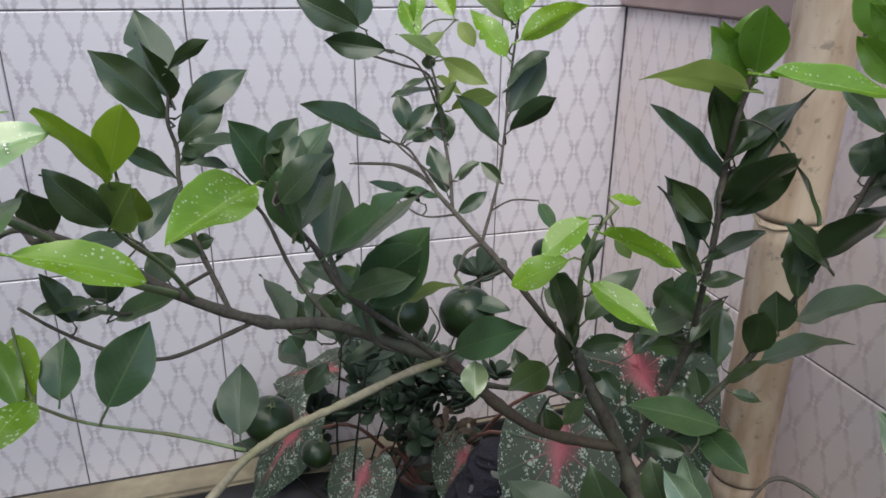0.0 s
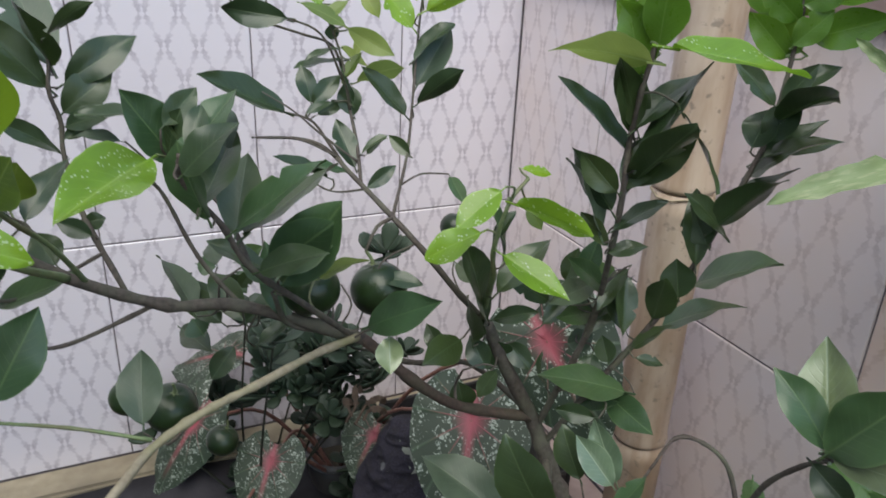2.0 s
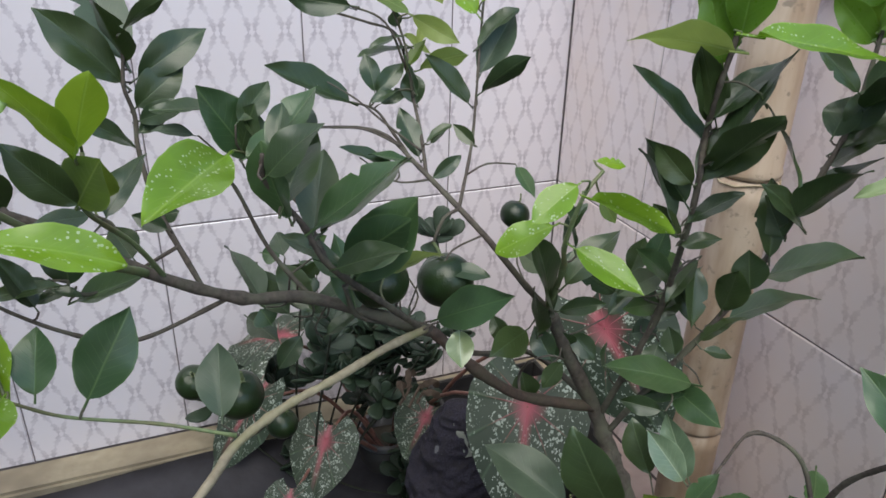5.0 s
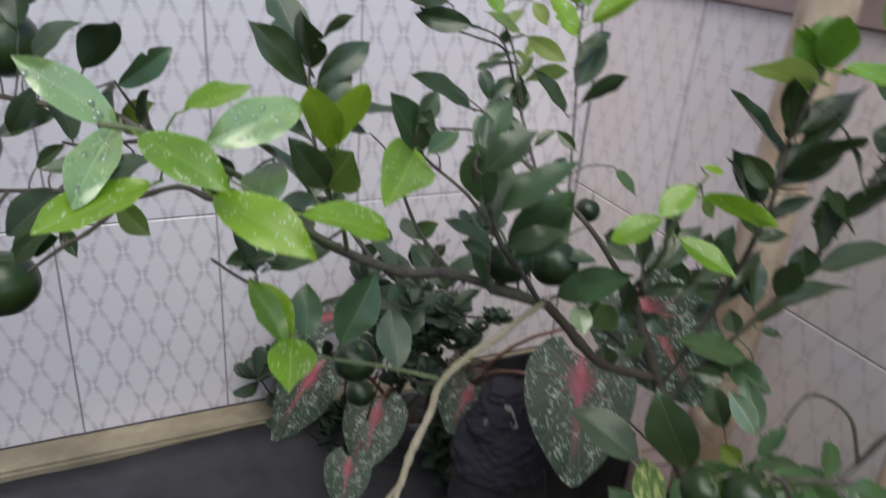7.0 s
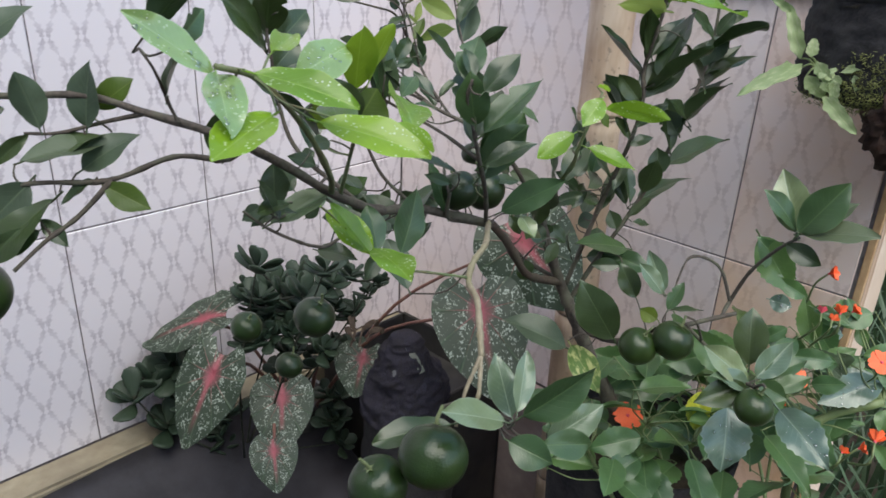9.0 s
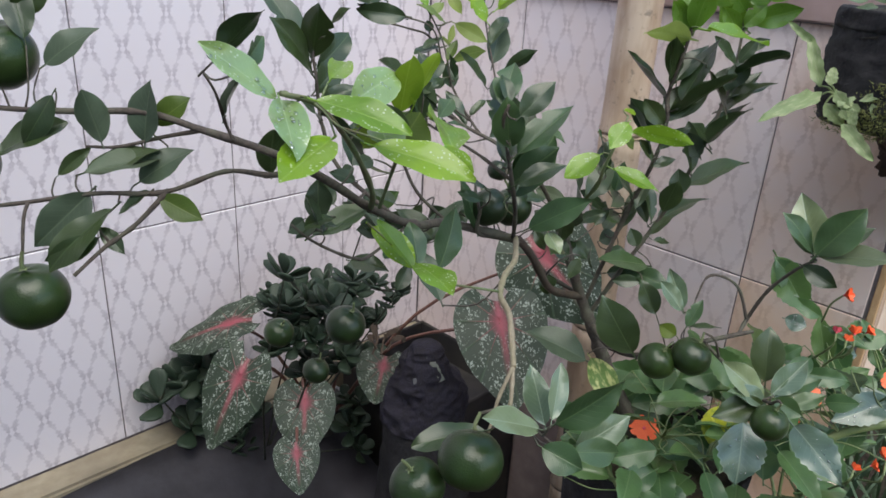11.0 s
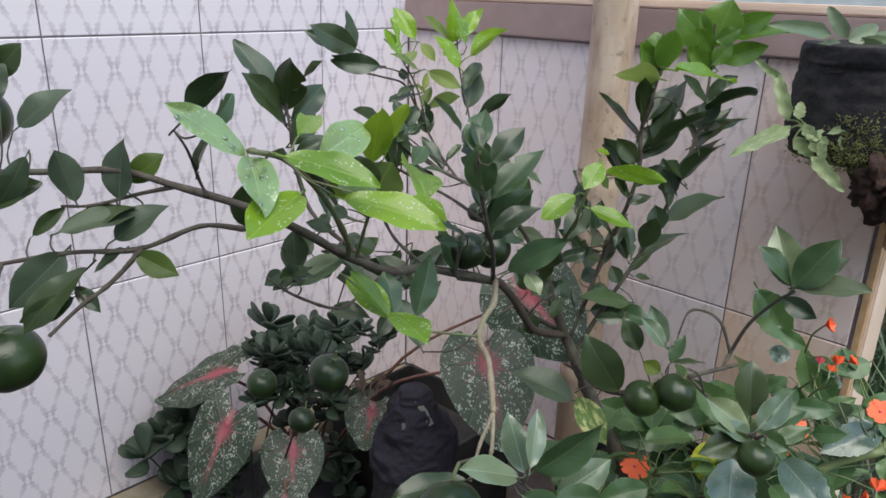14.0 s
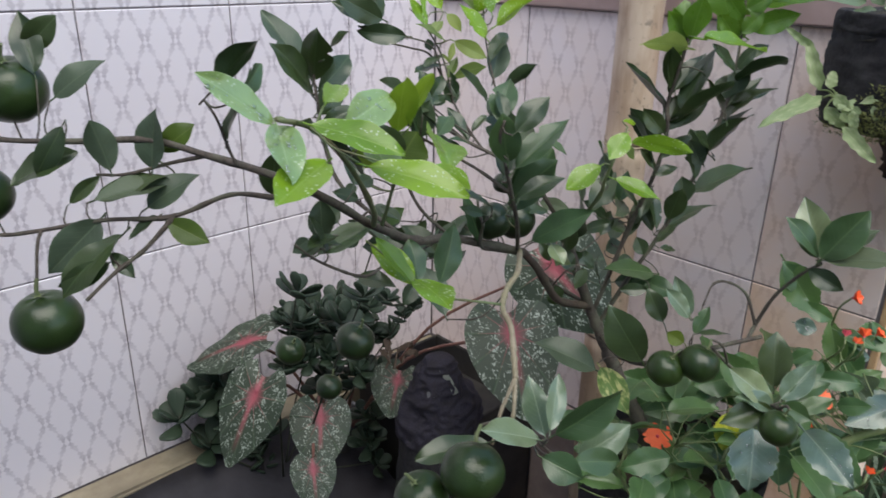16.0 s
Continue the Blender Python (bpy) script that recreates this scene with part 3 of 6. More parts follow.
leaves(twig,
       ("D", (-0.442, -0.576, 1.043), (-0.433, -0.598, 1.024), 0.014, 43),
       ("D", (-0.405, -0.593, 1.072), (-0.428, -0.582, 1.053), 0.013, -26))
twig = shoot("fork", [(-0.369, -0.623, 1.125), (-0.386, -0.590, 1.115), (-0.415, -0.565, 1.105), (-0.434, -0.547, 1.104)], 0.0018, 0.0012)
twig = shoot("fork", [(-0.392, -0.601, 1.073), (-0.420, -0.594, 1.046), (-0.445, -0.587, 1.029), (-0.470, -0.584, 1.010)], 0.0022, 0.0014)
leaves(twig,
       ("D", (-0.446, -0.580, 1.036), (-0.483, -0.559, 1.018), 0.020, -74))
twig = shoot("spur", [(-0.363, -0.661, 1.123), (-0.368, -0.659, 1.137), (-0.383, -0.674, 1.165), (-0.392, -0.674, 1.181)], 0.0014, 0.0009)
twig = shoot("bright", [(-0.249, -0.691, 1.053), (-0.279, -0.728, 1.085), (-0.319, -0.754, 1.132), (-0.372, -0.786, 1.175), (-0.403, -0.791, 1.187)], 0.0026, 0.0016)
leaves(twig,
       ("W", (-0.395, -0.772, 1.180), (-0.439, -0.763, 1.215), 0.023, -54),
       ("W", (-0.396, -0.779, 1.181), (-0.419, -0.829, 1.157), 0.024, -6),
       ("L", (-0.383, -0.813, 1.161), (-0.436, -0.838, 1.150), 0.030, -15),
       ("L", (-0.385, -0.802, 1.183), (-0.349, -0.849, 1.167), 0.026, 27),
       ("L", (-0.353, -0.818, 1.154), (-0.313, -0.871, 1.137), 0.028, 30),
       ("L", (-0.308, -0.823, 1.141), (-0.253, -0.815, 1.118), 0.024, 36))
leaves(twig,
       ("W", (-0.294, -0.770, 1.187), (-0.352, -0.788, 1.173), 0.028, -45),
       ("E", (-0.273, -0.753, 1.153), (-0.296, -0.789, 1.202), 0.026, -3),
       ("E", (-0.270, -0.764, 1.161), (-0.257, -0.776, 1.200), 0.024, -33),
       ("L", (-0.194, -0.706, 1.132), (-0.244, -0.785, 1.125), 0.039, -30),
       ("L", (-0.326, -0.785, 1.082), (-0.313, -0.819, 1.058), 0.022, 28),
       ("L", (-0.315, -0.823, 1.063), (-0.328, -0.872, 1.062), 0.027, -3))
leaves(twig,
       ("L", (-0.361, -0.783, 1.190), (-0.317, -0.743, 1.193), 0.017, 26),
       ("D", (-0.275, -0.756, 1.129), (-0.302, -0.765, 1.166), 0.022, -102),
       ("O", (-0.275, -0.756, 1.129), (-0.260, -0.762, 1.154), 0.036, 63),
       ("M", (-0.313, -0.773, 1.154), (-0.332, -0.814, 1.139), 0.026, 2))
twig = shoot("young", [(-0.239, -0.689, 1.047), (-0.254, -0.721, 1.089), (-0.273, -0.753, 1.126), (-0.269, -0.745, 1.153)], 0.0018, 0.0012)
twig = shoot("upper", [(-0.217, -0.689, 1.036), (-0.238, -0.630, 1.073), (-0.245, -0.613, 1.113), (-0.244, -0.606, 1.135), (-0.248, -0.609, 1.156), (-0.246, -0.602, 1.174), (-0.245, -0.607, 1.190)], 0.0021, 0.0011)
leaves(twig,
       ("D", (-0.249, -0.604, 1.159), (-0.294, -0.608, 1.210), 0.031, -63),
       # B here paints the grazing reflection on a dark leaf's upper face
       ("B", (-0.245, -0.597, 1.173), (-0.266, -0.550, 1.232), 0.035, -12),
       ("D", (-0.245, -0.599, 1.172), (-0.261, -0.632, 1.222), 0.031, -27),
       ("D", (-0.243, -0.618, 1.195), (-0.213, -0.614, 1.216), 0.015, -51),
       ("D", (-0.238, -0.595, 1.160), (-0.187, -0.579, 1.189), 0.026, 66),
       ("D", (-0.242, -0.598, 1.140), (-0.206, -0.590, 1.166), 0.027, 69))
leaves(twig,
       ("D", (-0.242, -0.607, 1.132), (-0.206, -0.622, 1.144), 0.018, 56),
       ("D", (-0.247, -0.612, 1.115), (-0.283, -0.631, 1.144), 0.017, -51),
       ("D", (-0.238, -0.633, 1.069), (-0.224, -0.635, 1.072), 0.013, 73),
       ("D", (-0.243, -0.610, 1.124), (-0.221, -0.600, 1.136), 0.012, 50))
twig = shoot("centre", [(-0.066, -0.711, 0.985), (-0.109, -0.744, 1.035), (-0.147, -0.767, 1.078), (-0.163, -0.772, 1.110), (-0.182, -0.780, 1.139), (-0.183, -0.785, 1.156)], 0.0024, 0.0012)
leaves(twig,
       ("M", (-0.171, -0.780, 1.117), (-0.183, -0.782, 1.162), 0.028, -150),
       ("M", (-0.177, -0.773, 1.153), (-0.146, -0.757, 1.183), 0.025, 9),
       ("D", (-0.175, -0.779, 1.155), (-0.167, -0.761, 1.176), 0.013, -1),
       ("D", (-0.183, -0.798, 1.149), (-0.155, -0.809, 1.176), 0.022, 52),
       ("M", (-0.156, -0.777, 1.108), (-0.108, -0.798, 1.150), 0.027, 27),
       ("P", (-0.129, -0.760, 1.068), (-0.088, -0.753, 1.106), 0.034, 26))
leaves(twig,
       ("D", (-0.143, -0.771, 1.077), (-0.108, -0.798, 1.095), 0.020, 44),
       ("M", (-0.134, -0.757, 1.071), (-0.100, -0.781, 1.107), 0.033, -78),
       ("D", (-0.174, -0.782, 1.125), (-0.147, -0.747, 1.159), 0.031, -3),
       ("B", (-0.156, -0.759, 1.145), (-0.150, -0.740, 1.169), 0.020, -26),
       ("M", (-0.175, -0.675, 1.120), (-0.206, -0.680, 1.170), 0.035, -66),
       ("D", (-0.182, -0.675, 1.122), (-0.171, -0.682, 1.157), 0.026, 69))
twig = shoot("dark_twig", [(-0.148, -0.767, 1.080), (-0.151, -0.739, 1.092), (-0.154, -0.716, 1.100), (-0.168, -0.694, 1.112), (-0.179, -0.676, 1.122)], 0.0018, 0.0011)
leaves(twig,
       ("B", (-0.155, -0.765, 1.100), (-0.140, -0.737, 1.140), 0.026, 16),
       ("D", (-0.149, -0.759, 1.096), (-0.082, -0.731, 1.127), 0.037, -11),
       ("D", (-0.182, -0.683, 1.147), (-0.158, -0.660, 1.166), 0.018, 44),
       ("M", (-0.182, -0.704, 1.129), (-0.150, -0.687, 1.140), 0.017, 34),
       ("D", (-0.171, -0.697, 1.127), (-0.173, -0.662, 1.148), 0.019, 31),
       ("D", (-0.186, -0.657, 1.148), (-0.234, -0.632, 1.145), 0.023, -11))
leaves(twig,
       ("B", (-0.208, -0.637, 1.127), (-0.237, -0.637, 1.132), 0.012, -27))
twig = shoot("fruiting", [(-0.060, -0.713, 0.984), (-0.088, -0.703, 0.990), (-0.113, -0.700, 1.000), (-0.125, -0.713, 1.033)], 0.0026, 0.0016)
leaves(twig,
       ("M", (-0.126, -0.749, 1.056), (-0.090, -0.767, 1.114), 0.039, 84),
       ("O", (-0.094, -0.722, 1.043), (-0.061, -0.740, 1.059), 0.018, 11),
       ("D", (-0.130, -0.723, 1.056), (-0.165, -0.706, 1.074), 0.019, -16),
       ("M", (-0.123, -0.711, 1.040), (-0.143, -0.696, 1.049), 0.012, -56),
       ("M", (-0.113, -0.699, 1.003), (-0.122, -0.676, 1.058), 0.027, -10),
       ("D", (-0.039, -0.691, 1.021), (-0.008, -0.705, 1.016), 0.016, 28))
leaves(twig,
       ("D", (-0.138, -0.661, 0.986), (-0.154, -0.617, 1.011), 0.024, -29),
       ("D", (-0.152, -0.637, 0.975), (-0.179, -0.594, 0.989), 0.023, -31),
       ("B", (-0.171, -0.625, 0.983), (-0.192, -0.575, 1.014), 0.027, 24),
       ("D", (-0.075, -0.649, 1.013), (-0.135, -0.643, 0.975), 0.031, 4),
       ("D", (-0.129, -0.664, 0.965), (-0.100, -0.667, 0.982), 0.015, 19),
       ("D", (-0.143, -0.631, 0.948), (-0.164, -0.635, 0.923), 0.019, -53))
leaves(twig,
       ("D", (-0.149, -0.611, 1.014), (-0.149, -0.577, 1.020), 0.016, -12),
       ("D", (-0.156, -0.622, 0.980), (-0.164, -0.586, 0.984), 0.016, 2),
       ("D", (-0.057, -0.601, 0.984), (-0.064, -0.578, 0.969), 0.023, -90),
       ("D", (-0.063, -0.641, 0.991), (-0.060, -0.609, 0.992), 0.015, -22),
       ("D", (-0.179, -0.553, 0.972), (-0.164, -0.558, 0.986), 0.015, 75),
       ("D", (-0.123, -0.625, 1.011), (-0.135, -0.620, 0.995), 0.012, -81))
leaves(twig,
       ("B", (-0.107, -0.604, 0.949), (-0.085, -0.579, 0.957), 0.015, 8),
       ("D", (-0.141, -0.587, 0.976), (-0.128, -0.609, 0.998), 0.022, 98),
       ("D", (-0.084, -0.640, 1.000), (-0.085, -0.659, 0.992), 0.021, 16),
       ("D", (-0.179, -0.573, 0.941), (-0.160, -0.617, 0.938), 0.023, 36),
       ("M", (-0.127, -0.560, 0.981), (-0.124, -0.594, 0.977), 0.020, 24),
       ("B", (-0.058, -0.648, 0.998), (-0.075, -0.650, 0.999), 0.018, -60))
leaves(twig,
       ("M", (-0.166, -0.628, 0.962), (-0.173, -0.624, 0.976), 0.022, -52),
       ("M", (-0.157, -0.536, 0.984), (-0.142, -0.541, 0.980), 0.020, 62),
       ("M", (-0.124, -0.546, 0.986), (-0.103, -0.566, 1.006), 0.020, 85),
       ("B", (-0.150, -0.609, 0.984), (-0.175, -0.577, 0.979), 0.022, -57))
twig = shoot("thin", [(0.062, -0.687, 0.959), (0.030, -0.688, 0.997), (0.002, -0.682, 1.034), (-0.024, -0.651, 1.066), (-0.035, -0.608, 1.080), (-0.046, -0.575, 1.093), (-0.066, -0.562, 1.100), (-0.099, -0.544, 1.099)], 0.0030, 0.0012)
leaves(twig,
       ("D", (-0.029, -0.634, 1.075), (-0.001, -0.625, 1.089), 0.013, 61),
       ("D", (-0.021, -0.598, 1.094), (0.002, -0.596, 1.107), 0.011, 9),
       ("D", (-0.055, -0.609, 1.079), (-0.098, -0.603, 1.098), 0.020, -17),
       ("M", (-0.038, -0.606, 1.081), (-0.076, -0.610, 1.092), 0.016, -17))
twig = shoot("twig", [(-0.036, -0.604, 1.081), (-0.044, -0.572, 1.099), (-0.055, -0.558, 1.115), (-0.083, -0.561, 1.125)], 0.0014, 0.0009)
leaves(twig,
       ("D", (-0.078, -0.563, 1.125), (-0.148, -0.578, 1.160), 0.032, -41),
       ("D", (-0.053, -0.555, 1.129), (-0.057, -0.540, 1.159), 0.018, -14),
       ("D", (-0.052, -0.556, 1.128), (-0.023, -0.545, 1.150), 0.017, 52),
       ("D", (-0.048, -0.557, 1.119), (-0.021, -0.549, 1.127), 0.013, 51))
twig = shoot("twig", [(-0.030, -0.621, 1.075), (-0.021, -0.584, 1.096), (-0.019, -0.557, 1.123), (-0.018, -0.539, 1.145), (-0.024, -0.523, 1.172), (-0.048, -0.511, 1.181), (-0.089, -0.481, 1.192)], 0.0016, 0.0010)
leaves(twig,
       ("D", (-0.016, -0.559, 1.117), (-0.021, -0.547, 1.143), 0.022, -36),
       ("D", (-0.027, -0.595, 1.081), (-0.034, -0.565, 1.116), 0.021, -14),
       ("D", (-0.018, -0.536, 1.161), (-0.063, -0.539, 1.156), 0.022, -5),
       ("D", (-0.023, -0.522, 1.177), (-0.023, -0.517, 1.190), 0.013, -18),
       ("D", (-0.064, -0.525, 1.196), (-0.114, -0.498, 1.202), 0.024, -80),
       ("D", (-0.084, -0.507, 1.214), (-0.138, -0.493, 1.241), 0.030, -89))
leaves(twig,
       ("D", (-0.088, -0.504, 1.215), (-0.080, -0.484, 1.256), 0.031, 45),
       ("Y", (-0.021, -0.561, 1.191), (0.013, -0.582, 1.171), 0.019, 87),
       ("L", (-0.036, -0.530, 1.207), (-0.046, -0.509, 1.238), 0.021, -19),
       ("Y", (-0.016, -0.538, 1.191), (-0.057, -0.534, 1.210), 0.022, -32),
       ("Y", (-0.007, -0.542, 1.143), (0.027, -0.569, 1.159), 0.026, -45),
       ("Y", (-0.022, -0.541, 1.173), (0.004, -0.540, 1.155), 0.016, 32))
leaves(twig,
       ("L", (-0.037, -0.524, 1.220), (-0.029, -0.506, 1.248), 0.016, 39),
       ("Y", (-0.009, -0.541, 1.166), (0.003, -0.536, 1.187), 0.010, 54))
twig = shoot("twig", [(-0.018, -0.663, 1.058), (0.014, -0.612, 1.093), (0.031, -0.581, 1.135), (0.051, -0.543, 1.190), (0.063, -0.526, 1.230)], 0.0014, 0.0009)
leaves(twig,
       ("D", (0.016, -0.614, 1.093), (0.003, -0.596, 1.107), 0.012, -65),
       ("D", (0.028, -0.571, 1.118), (-0.009, -0.558, 1.159), 0.023, -42),
       ("D", (0.031, -0.592, 1.132), (0.060, -0.620, 1.165), 0.021, -57),
       ("B", (0.039, -0.570, 1.143), (0.083, -0.541, 1.190), 0.030, 21),
       ("D", (0.038, -0.565, 1.165), (0.082, -0.552, 1.194), 0.022, 3),
       ("L", (0.040, -0.555, 1.191), (0.010, -0.536, 1.230), 0.025, -51))
leaves(twig,
       ("L", (0.049, -0.562, 1.206), (0.111, -0.570, 1.235), 0.027, -72),
       ("L", (0.047, -0.556, 1.220), (0.039, -0.543, 1.258), 0.019, -40),
       ("L", (0.048, -0.552, 1.229), (0.069, -0.553, 1.257), 0.019, 63),
       ("L", (0.002, -0.514, 1.223), (-0.008, -0.485, 1.259), 0.023, -45),
       ("Y", (0.054, -0.525, 1.219), (0.015, -0.517, 1.249), 0.023, -48),
       ("L", (0.055, -0.525, 1.218), (0.049, -0.526, 1.274), 0.026, -1))
leaves(twig,
       ("L", (0.058, -0.526, 1.220), (0.083, -0.551, 1.260), 0.023, 47),
       ("Y", (0.006, -0.520, 1.218), (0.015, -0.536, 1.197), 0.016, 44))
twig = shoot("twig", [(-0.025, -0.599, 1.086), (-0.052, -0.583, 1.108), (-0.073, -0.571, 1.127), (-0.096, -0.564, 1.142)], 0.0011, 0.0006)
twig = shoot("twig", [(-0.040, -0.588, 1.089), (-0.071, -0.578, 1.104), (-0.108, -0.570, 1.106)], 0.0010, 0.0006)
twig = shoot("twig", [(-0.019, -0.542, 1.141), (-0.039, -0.543, 1.184), (-0.066, -0.515, 1.196), (-0.105, -0.488, 1.207)], 0.0012, 0.0006)
leaves(twig,
       ("D", (-0.071, -0.511, 1.199), (-0.107, -0.488, 1.202), 0.015, -80),
       ("D", (-0.091, -0.497, 1.203), (-0.132, -0.473, 1.234), 0.021, -41),
       ("D", (-0.086, -0.495, 1.213), (-0.078, -0.484, 1.241), 0.017, 54),
       ("D", (-0.063, -0.518, 1.194), (-0.105, -0.488, 1.205), 0.016, -42))
twig = shoot("twig", [(-0.027, -0.629, 1.072), (-0.057, -0.621, 1.071), (-0.082, -0.606, 1.089)], 0.0010, 0.0006)
twig = shoot("twig", [(-0.019, -0.559, 1.120), (-0.023, -0.546, 1.167), (-0.033, -0.527, 1.203), (-0.045, -0.510, 1.225)], 0.0012, 0.0007)
leaves(twig,
       ("M", (-0.018, -0.563, 1.129), (-0.029, -0.561, 1.160), 0.015, 4),
       ("O", (-0.023, -0.554, 1.148), (-0.004, -0.550, 1.171), 0.013, 18),
       ("D", (-0.025, -0.546, 1.173), (-0.054, -0.544, 1.163), 0.015, -10),
       ("Y", (-0.030, -0.530, 1.197), (-0.010, -0.530, 1.211), 0.013, 38),
       ("D", (-0.036, -0.562, 1.130), (-0.060, -0.564, 1.122), 0.011, -26),
       ("D", (-0.013, -0.586, 1.089), (0.004, -0.594, 1.104), 0.011, 28))
twig = shoot("young", [(0.056, -0.687, 0.966), (0.033, -0.741, 1.031), (0.024, -0.755, 1.061), (0.026, -0.768, 1.101), (0.042, -0.764, 1.116)], 0.0024, 0.0012)
leaves(twig,
       ("L", (0.009, -0.785, 1.117), (-0.022, -0.786, 1.095), 0.023, -30),
       ("L", (0.013, -0.754, 1.076), (-0.020, -0.735, 1.052), 0.027, -36),
       ("L", (0.022, -0.783, 1.106), (0.042, -0.842, 1.103), 0.025, -63),
       ("L", (0.027, -0.764, 1.061), (0.057, -0.807, 1.040), 0.023, 27),
       ("L", (0.039, -0.760, 1.122), (0.062, -0.761, 1.116), 0.009, 46),
       ("O", (0.044, -0.763, 1.096), (0.053, -0.770, 1.079), 0.012, 60))
leaves(twig,
       ("D", (0.050, -0.704, 0.970), (0.015, -0.727, 1.056), 0.035, -78),
       ("D", (0.048, -0.724, 1.009), (0.096, -0.721, 1.047), 0.027, 24),
       ("D", (0.109, -0.707, 0.983), (0.067, -0.700, 1.012), 0.019, -64),
       ("D", (0.044, -0.696, 0.950), (0.031, -0.704, 1.000), 0.027, -26),
       ("D", (0.057, -0.706, 0.974), (0.085, -0.729, 0.988), 0.016, 49),
       ("M", (0.147, -0.700, 0.995), (0.160, -0.699, 1.032), 0.021, 28))
leaves(twig,
       ("M", (0.036, -0.750, 1.053), (0.022, -0.742, 1.100), 0.022, -5),
       ("D", (0.029, -0.746, 1.057), (0.046, -0.744, 1.085), 0.015, -7),
       ("D", (0.111, -0.699, 0.956), (0.147, -0.690, 0.978), 0.019, 39),
       ("D", (0.085, -0.684, 0.935), (0.101, -0.702, 0.913), 0.020, 57),
       ("D", (0.143, -0.681, 0.985), (0.156, -0.677, 1.014), 0.020, 27),
       ("M", (0.032, -0.662, 1.087), (0.031, -0.696, 1.073), 0.012, 11))
leaves(twig,
       ("D", (0.090, -0.614, 0.986), (0.068, -0.617, 0.995), 0.020, -75),
       ("D", (0.040, -0.682, 0.902), (0.045, -0.688, 0.874), 0.025, 63),
       ("B", (0.135, -0.624, 0.974), (0.107, -0.631, 0.962), 0.027, -41),
       ("B", (0.150, -0.686, 0.921), (0.169, -0.699, 0.930), 0.023, 65),
       ("M", (0.182, -0.662, 0.987), (0.225, -0.669, 0.956), 0.024, 39),
       ("B", (0.155, -0.662, 0.963), (0.177, -0.679, 0.948), 0.021, 64))
leaves(twig,
       ("B", (0.159, -0.699, 0.988), (0.095, -0.728, 0.993), 0.023, -43),
       ("B", (0.164, -0.684, 0.931), (0.206, -0.669, 0.943), 0.021, 13),
       ("M", (0.162, -0.701, 0.959), (0.115, -0.712, 0.968), 0.020, -53),
       ("B", (0.049, -0.648, 1.002), (0.053, -0.691, 1.001), 0.018, 50),
       ("D", (0.086, -0.685, 0.914), (0.065, -0.689, 0.946), 0.025, -108),
       ("M", (0.165, -0.706, 0.918), (0.151, -0.715, 0.897), 0.023, -13))
leaves(twig,
       ("M", (0.119, -0.700, 0.894), (0.113, -0.700, 0.929), 0.019, -132),
       ("D", (0.055, -0.720, 0.933), (0.041, -0.717, 0.908), 0.016, -54))
twig = shoot("right", [(0.118, -0.696, 0.841), (0.151, -0.713, 0.951), (0.128, -0.756, 1.051), (0.122, -0.767, 1.103), (0.126, -0.761, 1.131), (0.120, -0.773, 1.172), (0.124, -0.776, 1.206), (0.130, -0.772, 1.243)], 0.0030, 0.0014)
leaves(twig,
       ("D", (0.132, -0.756, 1.124), (0.081, -0.728, 1.177), 0.027, -27),
       ("D", (0.130, -0.760, 1.140), (0.105, -0.760, 1.199), 0.027, -90),
       ("Y", (0.119, -0.781, 1.194), (0.049, -0.762, 1.200), 0.029, 48),
       ("N", (0.121, -0.770, 1.184), (0.103, -0.765, 1.236), 0.029, -100),
       ("D", (0.124, -0.768, 1.146), (0.165, -0.780, 1.186), 0.023, 24),
       ("D", (0.126, -0.767, 1.105), (0.161, -0.792, 1.149), 0.028, 72))
leaves(twig,
       ("D", (0.137, -0.798, 1.163), (0.161, -0.819, 1.110), 0.024, -3),
       ("D", (0.118, -0.762, 1.083), (0.099, -0.729, 1.124), 0.028, 87),
       ("B", (0.115, -0.757, 1.062), (0.093, -0.733, 1.118), 0.028, -3),
       ("D", (0.119, -0.766, 1.069), (0.151, -0.783, 1.094), 0.020, 17),
       ("D", (0.125, -0.757, 1.046), (0.149, -0.773, 1.054), 0.014, 46),
       ("D", (0.166, -0.733, 1.010), (0.154, -0.753, 0.963), 0.021, -24))
leaves(twig,
       ("D", (0.158, -0.715, 0.962), (0.191, -0.716, 0.998), 0.019, 14),
       ("D", (0.150, -0.714, 0.949), (0.191, -0.705, 0.976), 0.018, 37),
       ("M", (0.162, -0.716, 0.988), (0.114, -0.720, 1.028), 0.021, -66),
       ("D", (0.167, -0.733, 1.015), (0.138, -0.737, 0.983), 0.016, -9),
       ("N", (0.123, -0.780, 1.203), (0.111, -0.795, 1.247), 0.030, -6),
       ("N", (0.131, -0.768, 1.201), (0.096, -0.764, 1.233), 0.023, -107))
twig = shoot("right", [(0.123, -0.702, 0.823), (0.150, -0.722, 0.887), (0.183, -0.742, 0.950), (0.203, -0.758, 1.004), (0.220, -0.774, 1.072), (0.236, -0.778, 1.115), (0.243, -0.779, 1.137), (0.250, -0.778, 1.177), (0.256, -0.774, 1.223), (0.258, -0.772, 1.251)], 0.0030, 0.0013)
